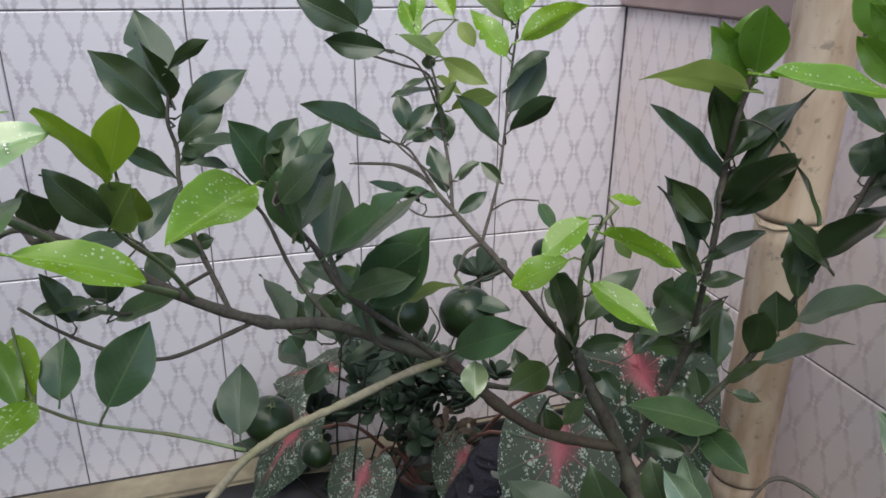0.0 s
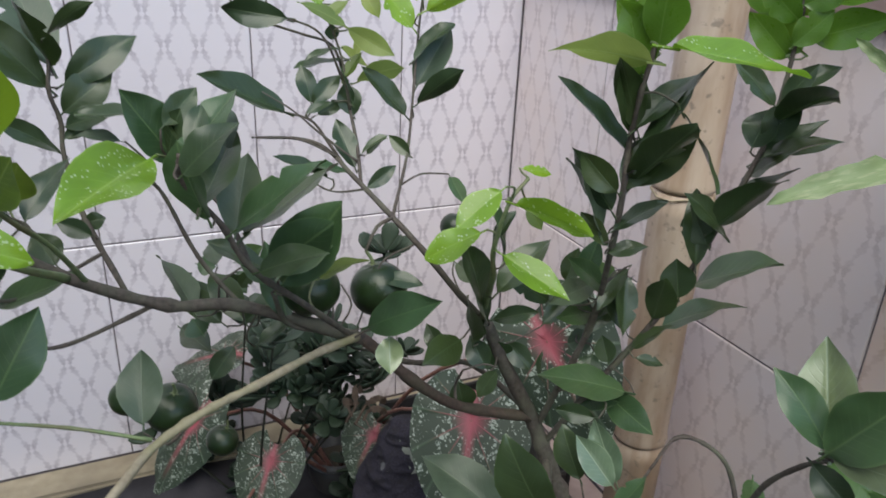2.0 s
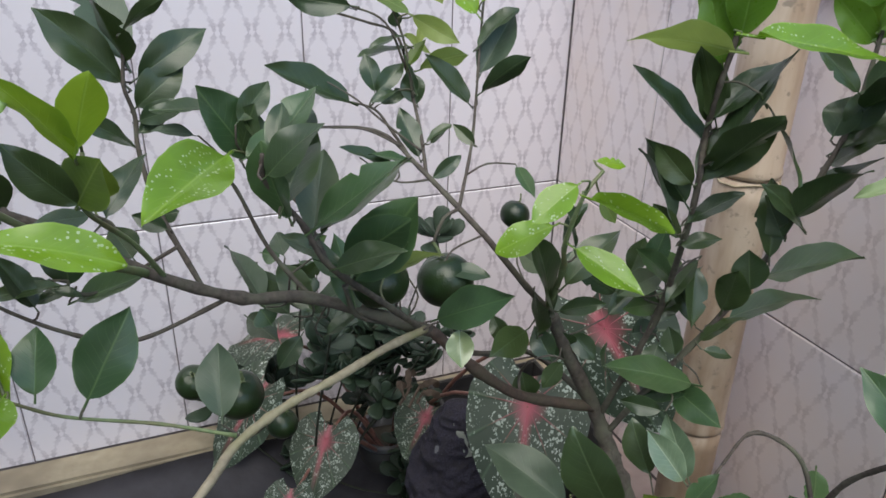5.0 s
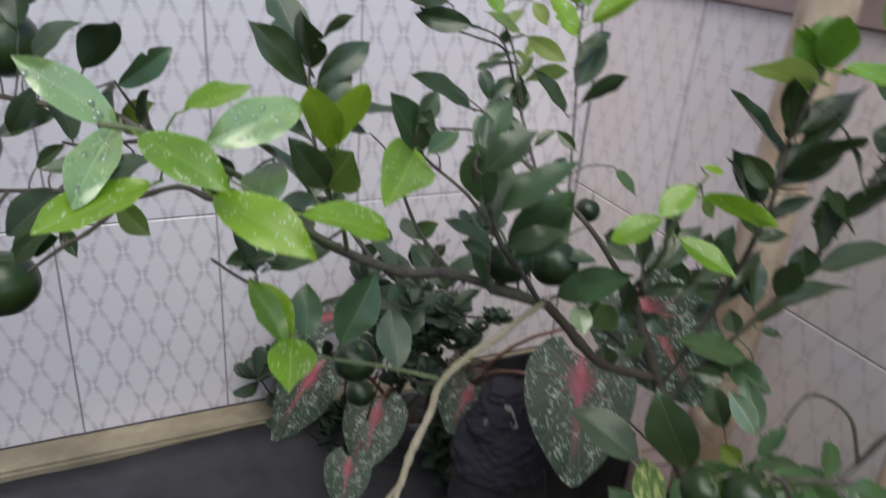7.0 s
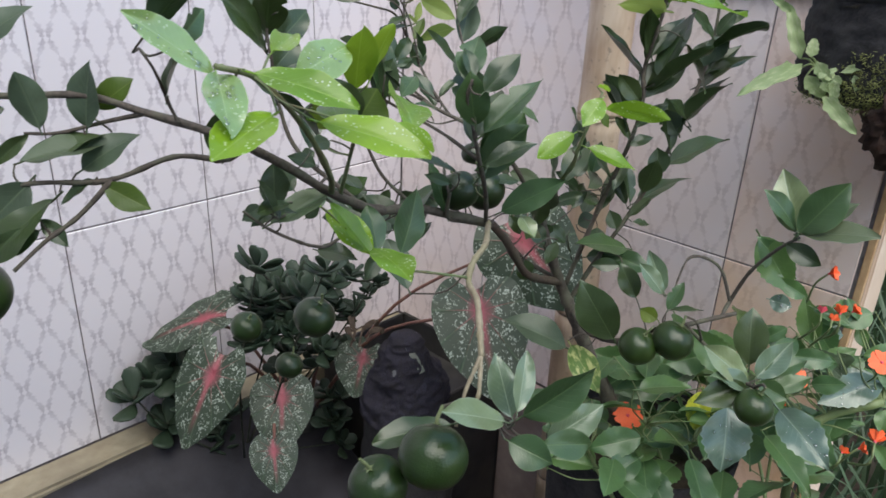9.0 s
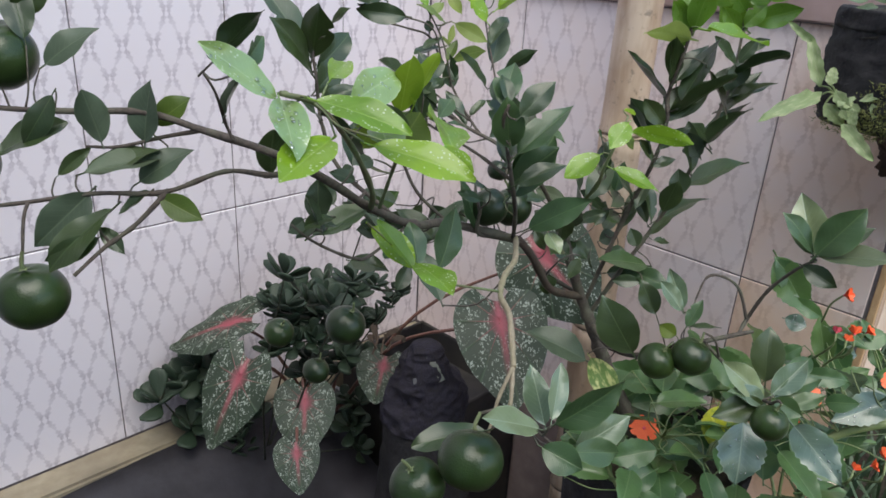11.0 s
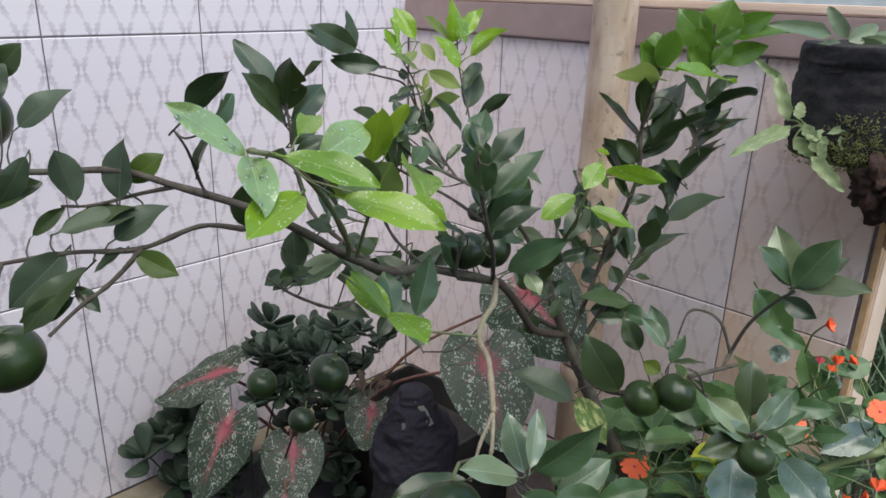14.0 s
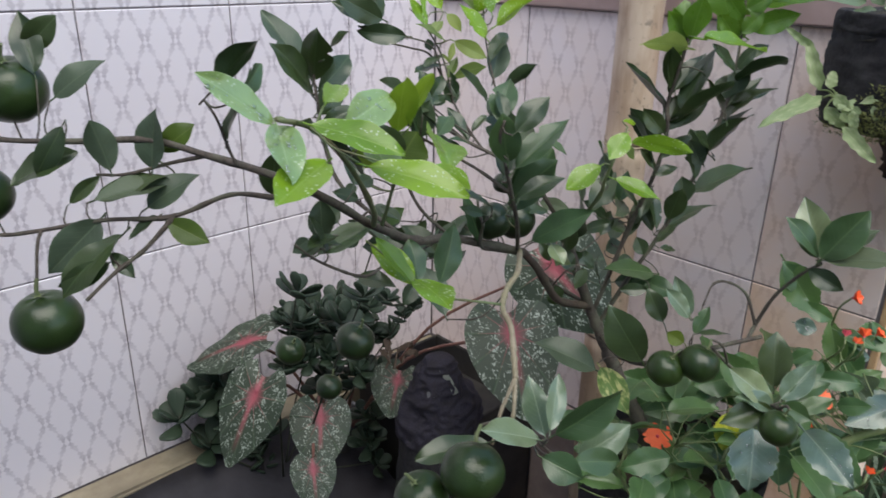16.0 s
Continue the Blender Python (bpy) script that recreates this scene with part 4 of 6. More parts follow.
leaves(twig,
       ("D", (0.207, -0.777, 1.062), (0.227, -0.819, 1.115), 0.036, -36),
       ("D", (0.236, -0.778, 1.116), (0.277, -0.801, 1.151), 0.022, 16),
       ("D", (0.240, -0.778, 1.132), (0.256, -0.792, 1.164), 0.025, 72),
       ("D", (0.217, -0.782, 1.057), (0.178, -0.770, 1.094), 0.021, -47),
       ("D", (0.205, -0.769, 1.029), (0.209, -0.751, 1.088), 0.023, -15),
       ("M", (0.214, -0.762, 1.007), (0.235, -0.826, 1.048), 0.048, 21))
leaves(twig,
       ("M", (0.222, -0.727, 0.947), (0.271, -0.773, 0.980), 0.041, 3),
       ("D", (0.200, -0.762, 0.997), (0.197, -0.755, 1.030), 0.029, -66),
       ("D", (0.176, -0.744, 0.943), (0.202, -0.764, 0.971), 0.016, 21),
       ("D", (0.177, -0.749, 0.936), (0.199, -0.761, 0.930), 0.011, 35),
       ("D", (0.240, -0.781, 1.160), (0.210, -0.763, 1.192), 0.018, -62),
       ("L", (0.120, -0.796, 1.206), (0.217, -0.825, 1.188), 0.035, 19))
leaves(twig,
       ("N", (0.253, -0.773, 1.193), (0.215, -0.764, 1.225), 0.023, -100),
       ("D", (0.246, -0.782, 1.162), (0.259, -0.796, 1.192), 0.016, 79),
       ("N", (0.248, -0.779, 1.203), (0.263, -0.795, 1.229), 0.022, 82),
       ("D", (0.252, -0.784, 1.123), (0.284, -0.814, 1.137), 0.017, 31),
       ("N", (0.253, -0.775, 1.220), (0.216, -0.768, 1.247), 0.022, -112),
       ("N", (0.250, -0.779, 1.231), (0.266, -0.801, 1.246), 0.021, 87))
leaves(twig,
       ("N", (0.257, -0.771, 1.221), (0.241, -0.730, 1.267), 0.041, -85),
       ("N", (0.259, -0.772, 1.223), (0.269, -0.785, 1.278), 0.053, 76),
       ("N", (0.269, -0.776, 1.235), (0.289, -0.854, 1.243), 0.036, 29),
       ("N", (0.270, -0.776, 1.238), (0.290, -0.829, 1.265), 0.028, 90),
       ("N", (0.258, -0.779, 1.198), (0.241, -0.748, 1.223), 0.033, -88),
       ("N", (0.263, -0.781, 1.208), (0.277, -0.832, 1.228), 0.028, 89))
leaves(twig,
       ("N", (0.127, -0.775, 1.206), (0.131, -0.762, 1.243), 0.034, -46),
       ("M", (0.152, -0.704, 0.880), (0.165, -0.750, 0.894), 0.028, 58),
       ("M", (0.168, -0.729, 0.888), (0.177, -0.785, 0.880), 0.029, 46),
       ("D", (0.117, -0.766, 1.099), (0.093, -0.751, 1.128), 0.022, -93),
       ("D", (0.121, -0.768, 1.102), (0.150, -0.772, 1.143), 0.030, 30),
       ("D", (0.126, -0.768, 1.145), (0.097, -0.774, 1.197), 0.022, 39))
leaves(twig,
       ("D", (0.123, -0.780, 1.126), (0.158, -0.796, 1.196), 0.034, 3),
       ("D", (0.130, -0.766, 1.104), (0.108, -0.843, 1.166), 0.034, -3),
       ("D", (0.216, -0.769, 1.070), (0.256, -0.803, 1.116), 0.027, 8),
       ("D", (0.187, -0.750, 0.973), (0.176, -0.768, 1.021), 0.028, -30),
       ("D", (0.208, -0.774, 1.048), (0.203, -0.754, 1.076), 0.028, -72),
       ("D", (0.243, -0.771, 1.102), (0.246, -0.834, 1.145), 0.029, 42))
leaves(twig,
       ("D", (0.234, -0.774, 1.126), (0.248, -0.773, 1.155), 0.027, 24),
       ("D", (0.248, -0.780, 1.146), (0.211, -0.853, 1.182), 0.031, -6),
       ("D", (0.170, -0.739, 0.959), (0.158, -0.721, 0.999), 0.017, -61),
       ("D", (0.253, -0.784, 1.174), (0.278, -0.801, 1.190), 0.015, 55),
       ("D", (0.157, -0.738, 0.929), (0.156, -0.725, 0.950), 0.020, -59),
       ("D", (0.122, -0.758, 1.053), (0.100, -0.749, 1.080), 0.014, -68))
twig = shoot("pale_stem", [(-0.063, -0.712, 0.985), (-0.105, -0.746, 0.998), (-0.148, -0.780, 1.006), (-0.184, -0.798, 1.006), (-0.214, -0.820, 1.005), (-0.231, -0.844, 1.004), (-0.253, -0.867, 0.996), (-0.264, -0.879, 0.984)], 0.0030, 0.0022)
twig = shoot("pale_twig", [(-0.263, -0.878, 0.985), (-0.273, -0.881, 0.977), (-0.282, -0.882, 0.965), (-0.295, -0.886, 0.943)], 0.0016, 0.0012)
twig = shoot("pale_twig", [(-0.263, -0.878, 0.985), (-0.277, -0.890, 0.967), (-0.283, -0.894, 0.961), (-0.300, -0.915, 0.975), (-0.313, -0.940, 0.988)], 0.0016, 0.0012)
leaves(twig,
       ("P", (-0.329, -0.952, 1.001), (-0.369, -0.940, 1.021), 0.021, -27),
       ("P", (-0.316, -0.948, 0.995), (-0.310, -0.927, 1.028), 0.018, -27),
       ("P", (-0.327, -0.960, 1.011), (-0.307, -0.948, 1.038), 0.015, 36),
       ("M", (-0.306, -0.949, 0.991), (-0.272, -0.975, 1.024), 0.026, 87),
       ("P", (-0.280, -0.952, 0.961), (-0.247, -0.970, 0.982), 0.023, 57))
leaves(twig,
       ("D", (-0.315, -0.898, 0.962), (-0.360, -0.872, 0.955), 0.024, -6),
       ("M", (-0.302, -0.962, 0.975), (-0.268, -0.977, 0.966), 0.019, 52),
       ("M", (-0.325, -0.954, 0.986), (-0.313, -0.978, 0.977), 0.021, 54))
twig = shoot("hanging_twig", [(-0.214, -0.817, 1.008), (-0.252, -0.811, 1.022), (-0.293, -0.813, 1.039), (-0.314, -0.822, 1.060)], 0.0011, 0.0008)
leaves(twig,
       ("B", (-0.218, -0.755, 0.976), (-0.213, -0.721, 1.010), 0.028, 0),
       ("M", (-0.282, -0.813, 1.047), (-0.256, -0.802, 1.089), 0.029, 63),
       ("M", (-0.304, -0.813, 1.055), (-0.299, -0.796, 1.083), 0.021, 12))
twig = shoot("under_twig", [(-0.198, -0.689, 1.026), (-0.254, -0.697, 1.010), (-0.279, -0.706, 1.017), (-0.302, -0.709, 1.030), (-0.325, -0.708, 1.046), (-0.344, -0.708, 1.064)], 0.0016, 0.0010)
leaves(twig,
       ("D", (-0.314, -0.709, 1.050), (-0.329, -0.706, 1.085), 0.017, -36),
       ("D", (-0.305, -0.690, 1.050), (-0.288, -0.698, 1.045), 0.008, 21),
       ("D", (-0.299, -0.701, 1.058), (-0.335, -0.712, 1.061), 0.016, -13))
twig = shoot("bow_twig", [(-0.228, -0.658, 1.055), (-0.282, -0.671, 1.035), (-0.301, -0.672, 1.042), (-0.308, -0.677, 1.051)], 0.0014, 0.0009)
leaves(twig,
       ("M", (-0.296, -0.668, 1.030), (-0.242, -0.687, 1.054), 0.028, 20),
       ("D", (-0.297, -0.674, 1.042), (-0.321, -0.679, 1.037), 0.011, -26),
       ("B", (-0.310, -0.676, 1.051), (-0.331, -0.682, 1.046), 0.014, -63))
twig = shoot("dark_twig", [(-0.143, -0.687, 1.013), (-0.167, -0.663, 1.045), (-0.184, -0.653, 1.088), (-0.192, -0.654, 1.102)], 0.0018, 0.0012)
leaves(twig,
       ("D", (-0.259, -0.650, 1.047), (-0.271, -0.637, 1.067), 0.023, -34),
       ("D", (-0.234, -0.649, 1.065), (-0.256, -0.638, 1.074), 0.014, -57),
       ("B", (-0.274, -0.722, 1.109), (-0.302, -0.734, 1.112), 0.013, -52),
       ("D", (-0.273, -0.709, 1.106), (-0.316, -0.711, 1.150), 0.024, -13),
       ("D", (-0.268, -0.688, 1.094), (-0.239, -0.653, 1.122), 0.021, 11),
       ("O", (-0.273, -0.705, 1.115), (-0.263, -0.711, 1.137), 0.030, 108))
twig = shoot("low", [(0.126, -0.706, 0.813), (0.099, -0.757, 0.809), (0.068, -0.824, 0.840), (0.107, -0.869, 0.865), (0.149, -0.906, 0.880)], 0.0042, 0.0022)
leaves(twig,
       ("D", (0.065, -0.805, 0.836), (0.040, -0.767, 0.906), 0.048, -81),
       ("P", (0.090, -0.844, 0.904), (0.078, -0.825, 0.951), 0.023, -69),
       ("P", (0.086, -0.845, 0.903), (0.065, -0.823, 0.938), 0.022, -54),
       ("M", (0.084, -0.855, 0.887), (0.103, -0.860, 0.917), 0.016, 32),
       ("D", (0.086, -0.858, 0.887), (0.107, -0.886, 0.890), 0.016, -6),
       ("D", (0.078, -0.818, 0.890), (0.072, -0.796, 0.927), 0.025, -63))
leaves(twig,
       ("D", (0.128, -0.765, 0.897), (0.104, -0.740, 0.896), 0.017, -65),
       ("M", (0.173, -0.747, 0.901), (0.096, -0.718, 0.919), 0.037, -22),
       ("O", (0.072, -0.850, 0.877), (0.063, -0.833, 0.888), 0.019, -68))
twig = shoot("rise", [(0.137, -0.895, 0.876), (0.172, -0.888, 0.880), (0.167, -0.905, 0.926), (0.163, -0.929, 0.962), (0.161, -0.948, 0.982)], 0.0024, 0.0016)
leaves(twig,
       ("P", (0.160, -0.944, 0.987), (0.180, -0.910, 1.044), 0.038, -45),
       ("M", (0.160, -0.944, 0.987), (0.140, -0.909, 1.030), 0.027, -37),
       ("M", (0.152, -0.949, 0.990), (0.166, -0.980, 1.049), 0.039, 73),
       ("B", (0.154, -0.952, 0.989), (0.166, -1.019, 1.003), 0.031, 26),
       ("D", (0.160, -0.937, 0.971), (0.161, -0.975, 0.959), 0.022, 66),
       ("B", (0.155, -0.951, 0.995), (0.202, -0.986, 1.021), 0.029, 11))
twig = shoot("bent", [(0.172, -0.888, 0.880), (0.167, -0.873, 0.916), (0.156, -0.856, 0.929), (0.141, -0.843, 0.928), (0.122, -0.843, 0.905)], 0.0020, 0.0012)
twig = shoot("right_low", [(0.107, -0.869, 0.865), (0.042, -0.953, 0.869), (0.013, -0.983, 0.882)], 0.0022, 0.0016)
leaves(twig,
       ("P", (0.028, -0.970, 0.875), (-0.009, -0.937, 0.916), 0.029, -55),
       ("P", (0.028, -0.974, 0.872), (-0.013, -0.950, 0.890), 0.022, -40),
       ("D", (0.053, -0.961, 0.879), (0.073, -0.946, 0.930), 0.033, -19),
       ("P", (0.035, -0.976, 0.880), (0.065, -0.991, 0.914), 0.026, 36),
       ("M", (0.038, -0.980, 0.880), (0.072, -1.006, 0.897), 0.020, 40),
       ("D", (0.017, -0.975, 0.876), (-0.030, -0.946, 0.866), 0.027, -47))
leaves(twig,
       ("M", (0.016, -0.984, 0.887), (0.031, -1.008, 0.873), 0.020, 69),
       ("M", (0.033, -0.993, 0.874), (0.061, -1.016, 0.888), 0.017, 35))
leaves(twig,
       ("N", (-0.319, -0.824, 1.061), (-0.334, -0.800, 1.094), 0.017, -15),
       ("B", (-0.389, -0.587, 1.098), (-0.450, -0.580, 1.092), 0.032, -18),
       ("B", (0.055, -0.750, 0.804), (0.004, -0.688, 0.836), 0.043, -27),
       ("V", (0.057, -0.755, 0.808), (0.032, -0.816, 0.781), 0.034, 40))
fruit((-0.093, -0.695, 1.022), 0.0213)
fruit((-0.035, -0.680, 1.006), 0.0229)
fruit((0.095, -0.547, 0.993), 0.0152)
fruit((0.036, -0.850, 0.858), 0.0208)
fruit((0.055, -0.879, 0.870), 0.0218)
fruit((-0.001, -0.990, 0.870), 0.0176)
fruit((-0.494, -0.551, 0.986), 0.0288)
fruit((-0.470, -0.483, 1.171), 0.0292)
fruit((-0.509, -0.486, 1.087), 0.0256)
fruit((-0.354, -0.921, 0.971), 0.0212)
fruit((-0.376, -0.896, 0.947), 0.0186)
fruit((-0.195, -0.585, 0.870), 0.0229)
fruit((-0.231, -0.503, 0.837), 0.0180)
fruit((-0.141, -0.449, 0.721), 0.0186)

# stalks that hold the leaves and fruit to the nearest stem
stems = np.array([tuple(q) for q in STEM_POINTS])
for foot, along, radius, bark in HELD:
    gap = np.linalg.norm(stems - np.array(foot), axis=1)
    near = Vector(stems[int(gap.argmin())])
    if 0.004 < gap.min() < 0.075:
        d = near - foot
        mid = (foot + near) / 2 - along * 0.18 * d.length
        part("petiole", tube(bmesh.new(), [INV @ foot, INV @ mid, INV @ near], radius, radius * 1.25, 5, 0.2, 1, 3), bark, tree, smooth=True)

# ---- other plants ----


def lathe(bm, profile, segs=32, wob=0.0, seed=0.0, cap=True):
    rings = []
    for r, z in profile:
        rings.append([bm.verts.new(((r + wob * noise.noise((3 * math.cos(a) + seed, 3 * math.sin(a), z * 22))) * math.cos(a), (r + wob * noise.noise((3 * math.cos(a) + seed, 3 * math.sin(a), z * 22))) * math.sin(a), z)) for a in [2 * math.pi * k / segs for k in range(segs)]])
    for u, v in zip(rings, rings[1:]):
        for k in range(segs):
            bm.faces.new((u[k], u[(k + 1) % segs], v[(k + 1) % segs], v[k]))
    if cap:
        bm.faces.new(rings[0][::-1])
        bm.faces.new(rings[-1])
    return bm


M_POT = rough_mat("black_plastic", (0.012, 0.012, 0.014), (0.030, 0.029, 0.034), 40, 0.42, 0.2, 0.001, stain=(0.06, 0.055, 0.05))
M_FELT = rough_mat("black_felt", (0.008, 0.007, 0.009), (0.024, 0.022, 0.026), 160, 0.95, 0.8, 0.002, stain=(0.032, 0.030, 0.032))
M_NET = rough_mat("shade_net", (0.006, 0.005, 0.010), (0.040, 0.034, 0.058), 420, 0.85, 1.0, 0.003, stain=(0.018, 0.015, 0.020))
M_PEAT = rough_mat("peat", (0.008, 0.006, 0.005), (0.035, 0.027, 0.020), 150, 0.95, 1.0, 0.005, stain=(0.05, 0.05, 0.04))
M_GREY = rough_mat("weathered_plastic", (0.10, 0.10, 0.11), (0.17, 0.17, 0.18), 60, 0.6, 0.3)


def pot(name, label, x, y, r, h, material=M_POT, rim=True, soil=True, base=0.0):
    top = tagged(new(name), label, "pot")
    top.location = (x, y, base)
    prof = [(r * 0.72, 0), (r * 0.80, h * 0.3), (r * 0.93, h * 0.85), (r, h), (r - 0.004, h), (r * 0.9, h - 0.03)]
    part("body", lathe(bmesh.new(), prof, 36, 0.004, x), material, top, smooth=True)
    if rim:
        part("rim", lathe(bmesh.new(), [(r, h - 0.012), (r + 0.004, h - 0.010), (r + 0.005, h), (r + 0.001, h + 0.003), (r - 0.004, h + 0.001)], 36, 0.0, 0, False), M_GREY, top, "thin grey rim", smooth=True)
    if soil:
        bm = lathe(bmesh.new(), [(r * 0.9, h - 0.05), (r * 0.88, h - 0.026), (r * 0.5, h - 0.018), (0.004, h - 0.014)], 28, 0.006, y)
        part("soil", bm, M_SOIL, top, smooth=True)
    return top


def plant_thing(name, label, loc):
    ob = tagged(new(name), label, "plant")
    ob.location = loc
    return ob


def inv(ob):
    return Matrix.Translation(-Vector(ob.location))


PLANT_STEMS = {}
IMPATIENS_FEET = []


def stem(plant, name, pts, r0, r1, material, label=""):
    PLANT_STEMS.setdefault(plant.name, []).extend(smooth_path(pts))
    counter[0] += 1
    return part(name, tube(bmesh.new(), [inv(plant) @ Vector(p) for p in pts], r0, r1, 7, 0.15, counter[0], 5), material, plant, label, smooth=True)


# caladium: heart-shaped leaves, speckled white, with a pink heart
def caladium_material():
    m, n, l, p = mat("caladium_leaf")
    tc = n.new("ShaderNodeTexCoord").outputs["Object"]
    pos = n.new("ShaderNodeNewGeometry").outputs["Position"]
    sep = n.new("ShaderNodeSeparateXYZ")
    l.new(tc, sep.inputs[0])
    x, y = sep.outputs[0], math_node(n, l, "SUBTRACT", sep.outputs[1], 0.33)
    ax = math_node(n, l, "ABSOLUTE", x)
    rad = math_node(n, l, "SQRT", math_node(n, l, "ADD", math_node(n, l, "MULTIPLY", x, x), math_node(n, l, "MULTIPLY", y, y)))
    ang = math_node(n, l, "ARCTAN2", y, ax)
    nz = noise_node(n, l, tc, 7, 3)
    big = noise_node(n, l, pos, 30, 4)
    col = mixc(n, l, big.outputs["Fac"], (0.022, 0.038, 0.023), (0.052, 0.072, 0.047))
    # speckles
    vo = n.new("ShaderNodeTexVoronoi")
    vo.inputs["Scale"].default_value = 36
    vo.feature = "F1"
    wob = noise_node(n, l, tc, 26, 2)
    sc = mixc(n, l, 0.07, tc, wob.outputs["Color"], "ADD")
    l.new(sc, vo.inputs["Vector"])
    sp = math_node(n, l, "LESS_THAN", vo.outputs["Distance"], math_node(n, l, "MULTIPLY_ADD", nz.outputs["Fac"], 1.25, -0.34))
    edge = math_node(n, l, "GREATER_THAN", rad, 0.10)
    col = mixc(n, l, math_node(n, l, "MULTIPLY", math_node(n, l, "MULTIPLY", sp, edge), 0.95), col, (0.37, 0.42, 0.36))
    # veins
    vein = math_node(n, l, "SUBTRACT", 1.0, math_node(n, l, "DIVIDE", math_node(n, l, "PINGPONG", math_node(n, l, "MULTIPLY_ADD", ang, 1.9, 0.16), 0.5), 0.07), clamp=True)
    col = mixc(n, l, math_node(n, l, "MULTIPLY", vein, 0.45), col, (0.10, 0.16, 0.09))
    # pink heart, drawn out along the veins
    reach = math_node(n, l, "MULTIPLY_ADD", vein, 0.28, math_node(n, l, "MULTIPLY_ADD", nz.outputs["Fac"], 0.16, 0.07))
    f = math_node(n, l, "SUBTRACT", 1.0, math_node(n, l, "DIVIDE", rad, reach), clamp=True)
    col = mixc(n, l, math_node(n, l, "MULTIPLY", f, 1.3, clamp=True), col, (0.34, 0.09, 0.115))
    rib = math_node(n, l, "SUBTRACT", 1.0, math_node(n, l, "DIVIDE", ax, 0.055), clamp=True)
    fade = math_node(n, l, "SUBTRACT", 1.0, math_node(n, l, "DIVIDE", rad, 0.55), clamp=True)
    col = mixc(n, l, math_node(n, l, "MULTIPLY", math_node(n, l, "MULTIPLY", rib, fade), 1.05, clamp=True), col, (0.42, 0.10, 0.13))
    l.new(col, p.inputs["Base Color"])
    p.inputs["Roughness"].default_value = 0.5
    bump(n, l, p, math_node(n, l, "ADD", vein, big.outputs["Fac"]), 0.4, 0.002)
    tr = n.new("ShaderNodeBsdfTranslucent")
    l.new(col, tr.inputs["Color"])
    mx = n.new("ShaderNodeMixShader")
    mx.inputs[0].default_value = 0.2
    l.new(p.outputs[0], mx.inputs[1])
    l.new(tr.outputs[0], mx.inputs[2])
    l.new(mx.outputs[0], n["Material Output"].inputs["Surface"])
    return m


def heart_mesh():
    """A heart-shaped leaf from the lobes (y = 0) to the tip (y = 1), joined to its stalk at y = 0.33."""
    vs, fs = [(0, 0.33, -0.03)], []
    rings, segs = 7, 44
    for i in range(1, rings + 1):
        f = i / rings
        for k in range(segs):
            a = 2 * math.pi * k / segs          # 0: towards the tip
            c = math.cos(a)
            ry = 0.67 if c > 0 else 0.36
            w = 0.5 * (1.0 - 0.25 * max(0, c) ** 2)
            x = w * math.sin(a) * (1 - 0.35 * max(0, c) ** 3)
            y = ry * c * (1 if c > 0 else 1.0)
            notch = max(0, 1 - (abs(a - math.pi) / 0.42) ** 2)
            y += 0.17 * notch
            d = math.hypot(x, y)
            z = -0.22 * (f * d) ** 2 + 0.10 * abs(x * f) + 0.022 * math.sin(3 * a + 2 * f) * f * f + 0.012 * math.sin(11 * a) * f ** 3
            vs.append((x * f, 0.33 + y * f, z))
    for k in range(segs):
        fs.append((0, 1 + k, 1 + (k + 1) % segs))
    for i in range(rings - 1):
        for k in range(segs):
            a, b = 1 + i * segs + k, 1 + i * segs + (k + 1) % segs
            fs.append((a, a + segs, b + segs, b))
    me = bpy.data.meshes.new("leaf")
    me.from_pydata(vs, [], fs)
    me.polygons.foreach_set("use_smooth", [True] * len(me.polygons))
    return me


def strap_mesh(seed, wave):
    """A long fern or orchid strap with a rippled edge."""
    vs, fs = [], []
    nl, nw = 16, 4
    for i in range(nl + 1):
        s = i / nl
        half = 0.5 * min(1, (s + 0.04) * 4) * (1 - s ** 3) ** 0.6 + 0.01
        half *= 1 + wave * math.sin(26 * s + seed)
        for j in range(nw + 1):
            c = 2 * j / nw - 1
            vs.append((c * half, s, 0.10 * abs(c * half) - 0.22 * (s - 0.2) ** 2 + wave * 0.25 * math.sin(19 * s + 2 * c) * abs(c)))
    for i in range(nl):
        for j in range(nw):
            a = i * (nw + 1) + j
            fs.append((a, a + 1, a + nw + 2, a + nw + 1))
    me = bpy.data.meshes.new("leaf")
    me.from_pydata(vs, [], fs)
    me.polygons.foreach_set("use_smooth", [True] * len(me.polygons))
    return me


def toothed_mesh(seed):
    """A pointed oval leaf with small teeth, as touch-me-nots have."""
    me = leaf_mesh(seed, 0.16, 0.22, 0.2)
    for v in me.vertices:
        if abs(v.co.x) > 0.08:
            v.co.x *= 1 + 0.07 * math.sin(v.co.y * 58)
    return me


BLADES = {}
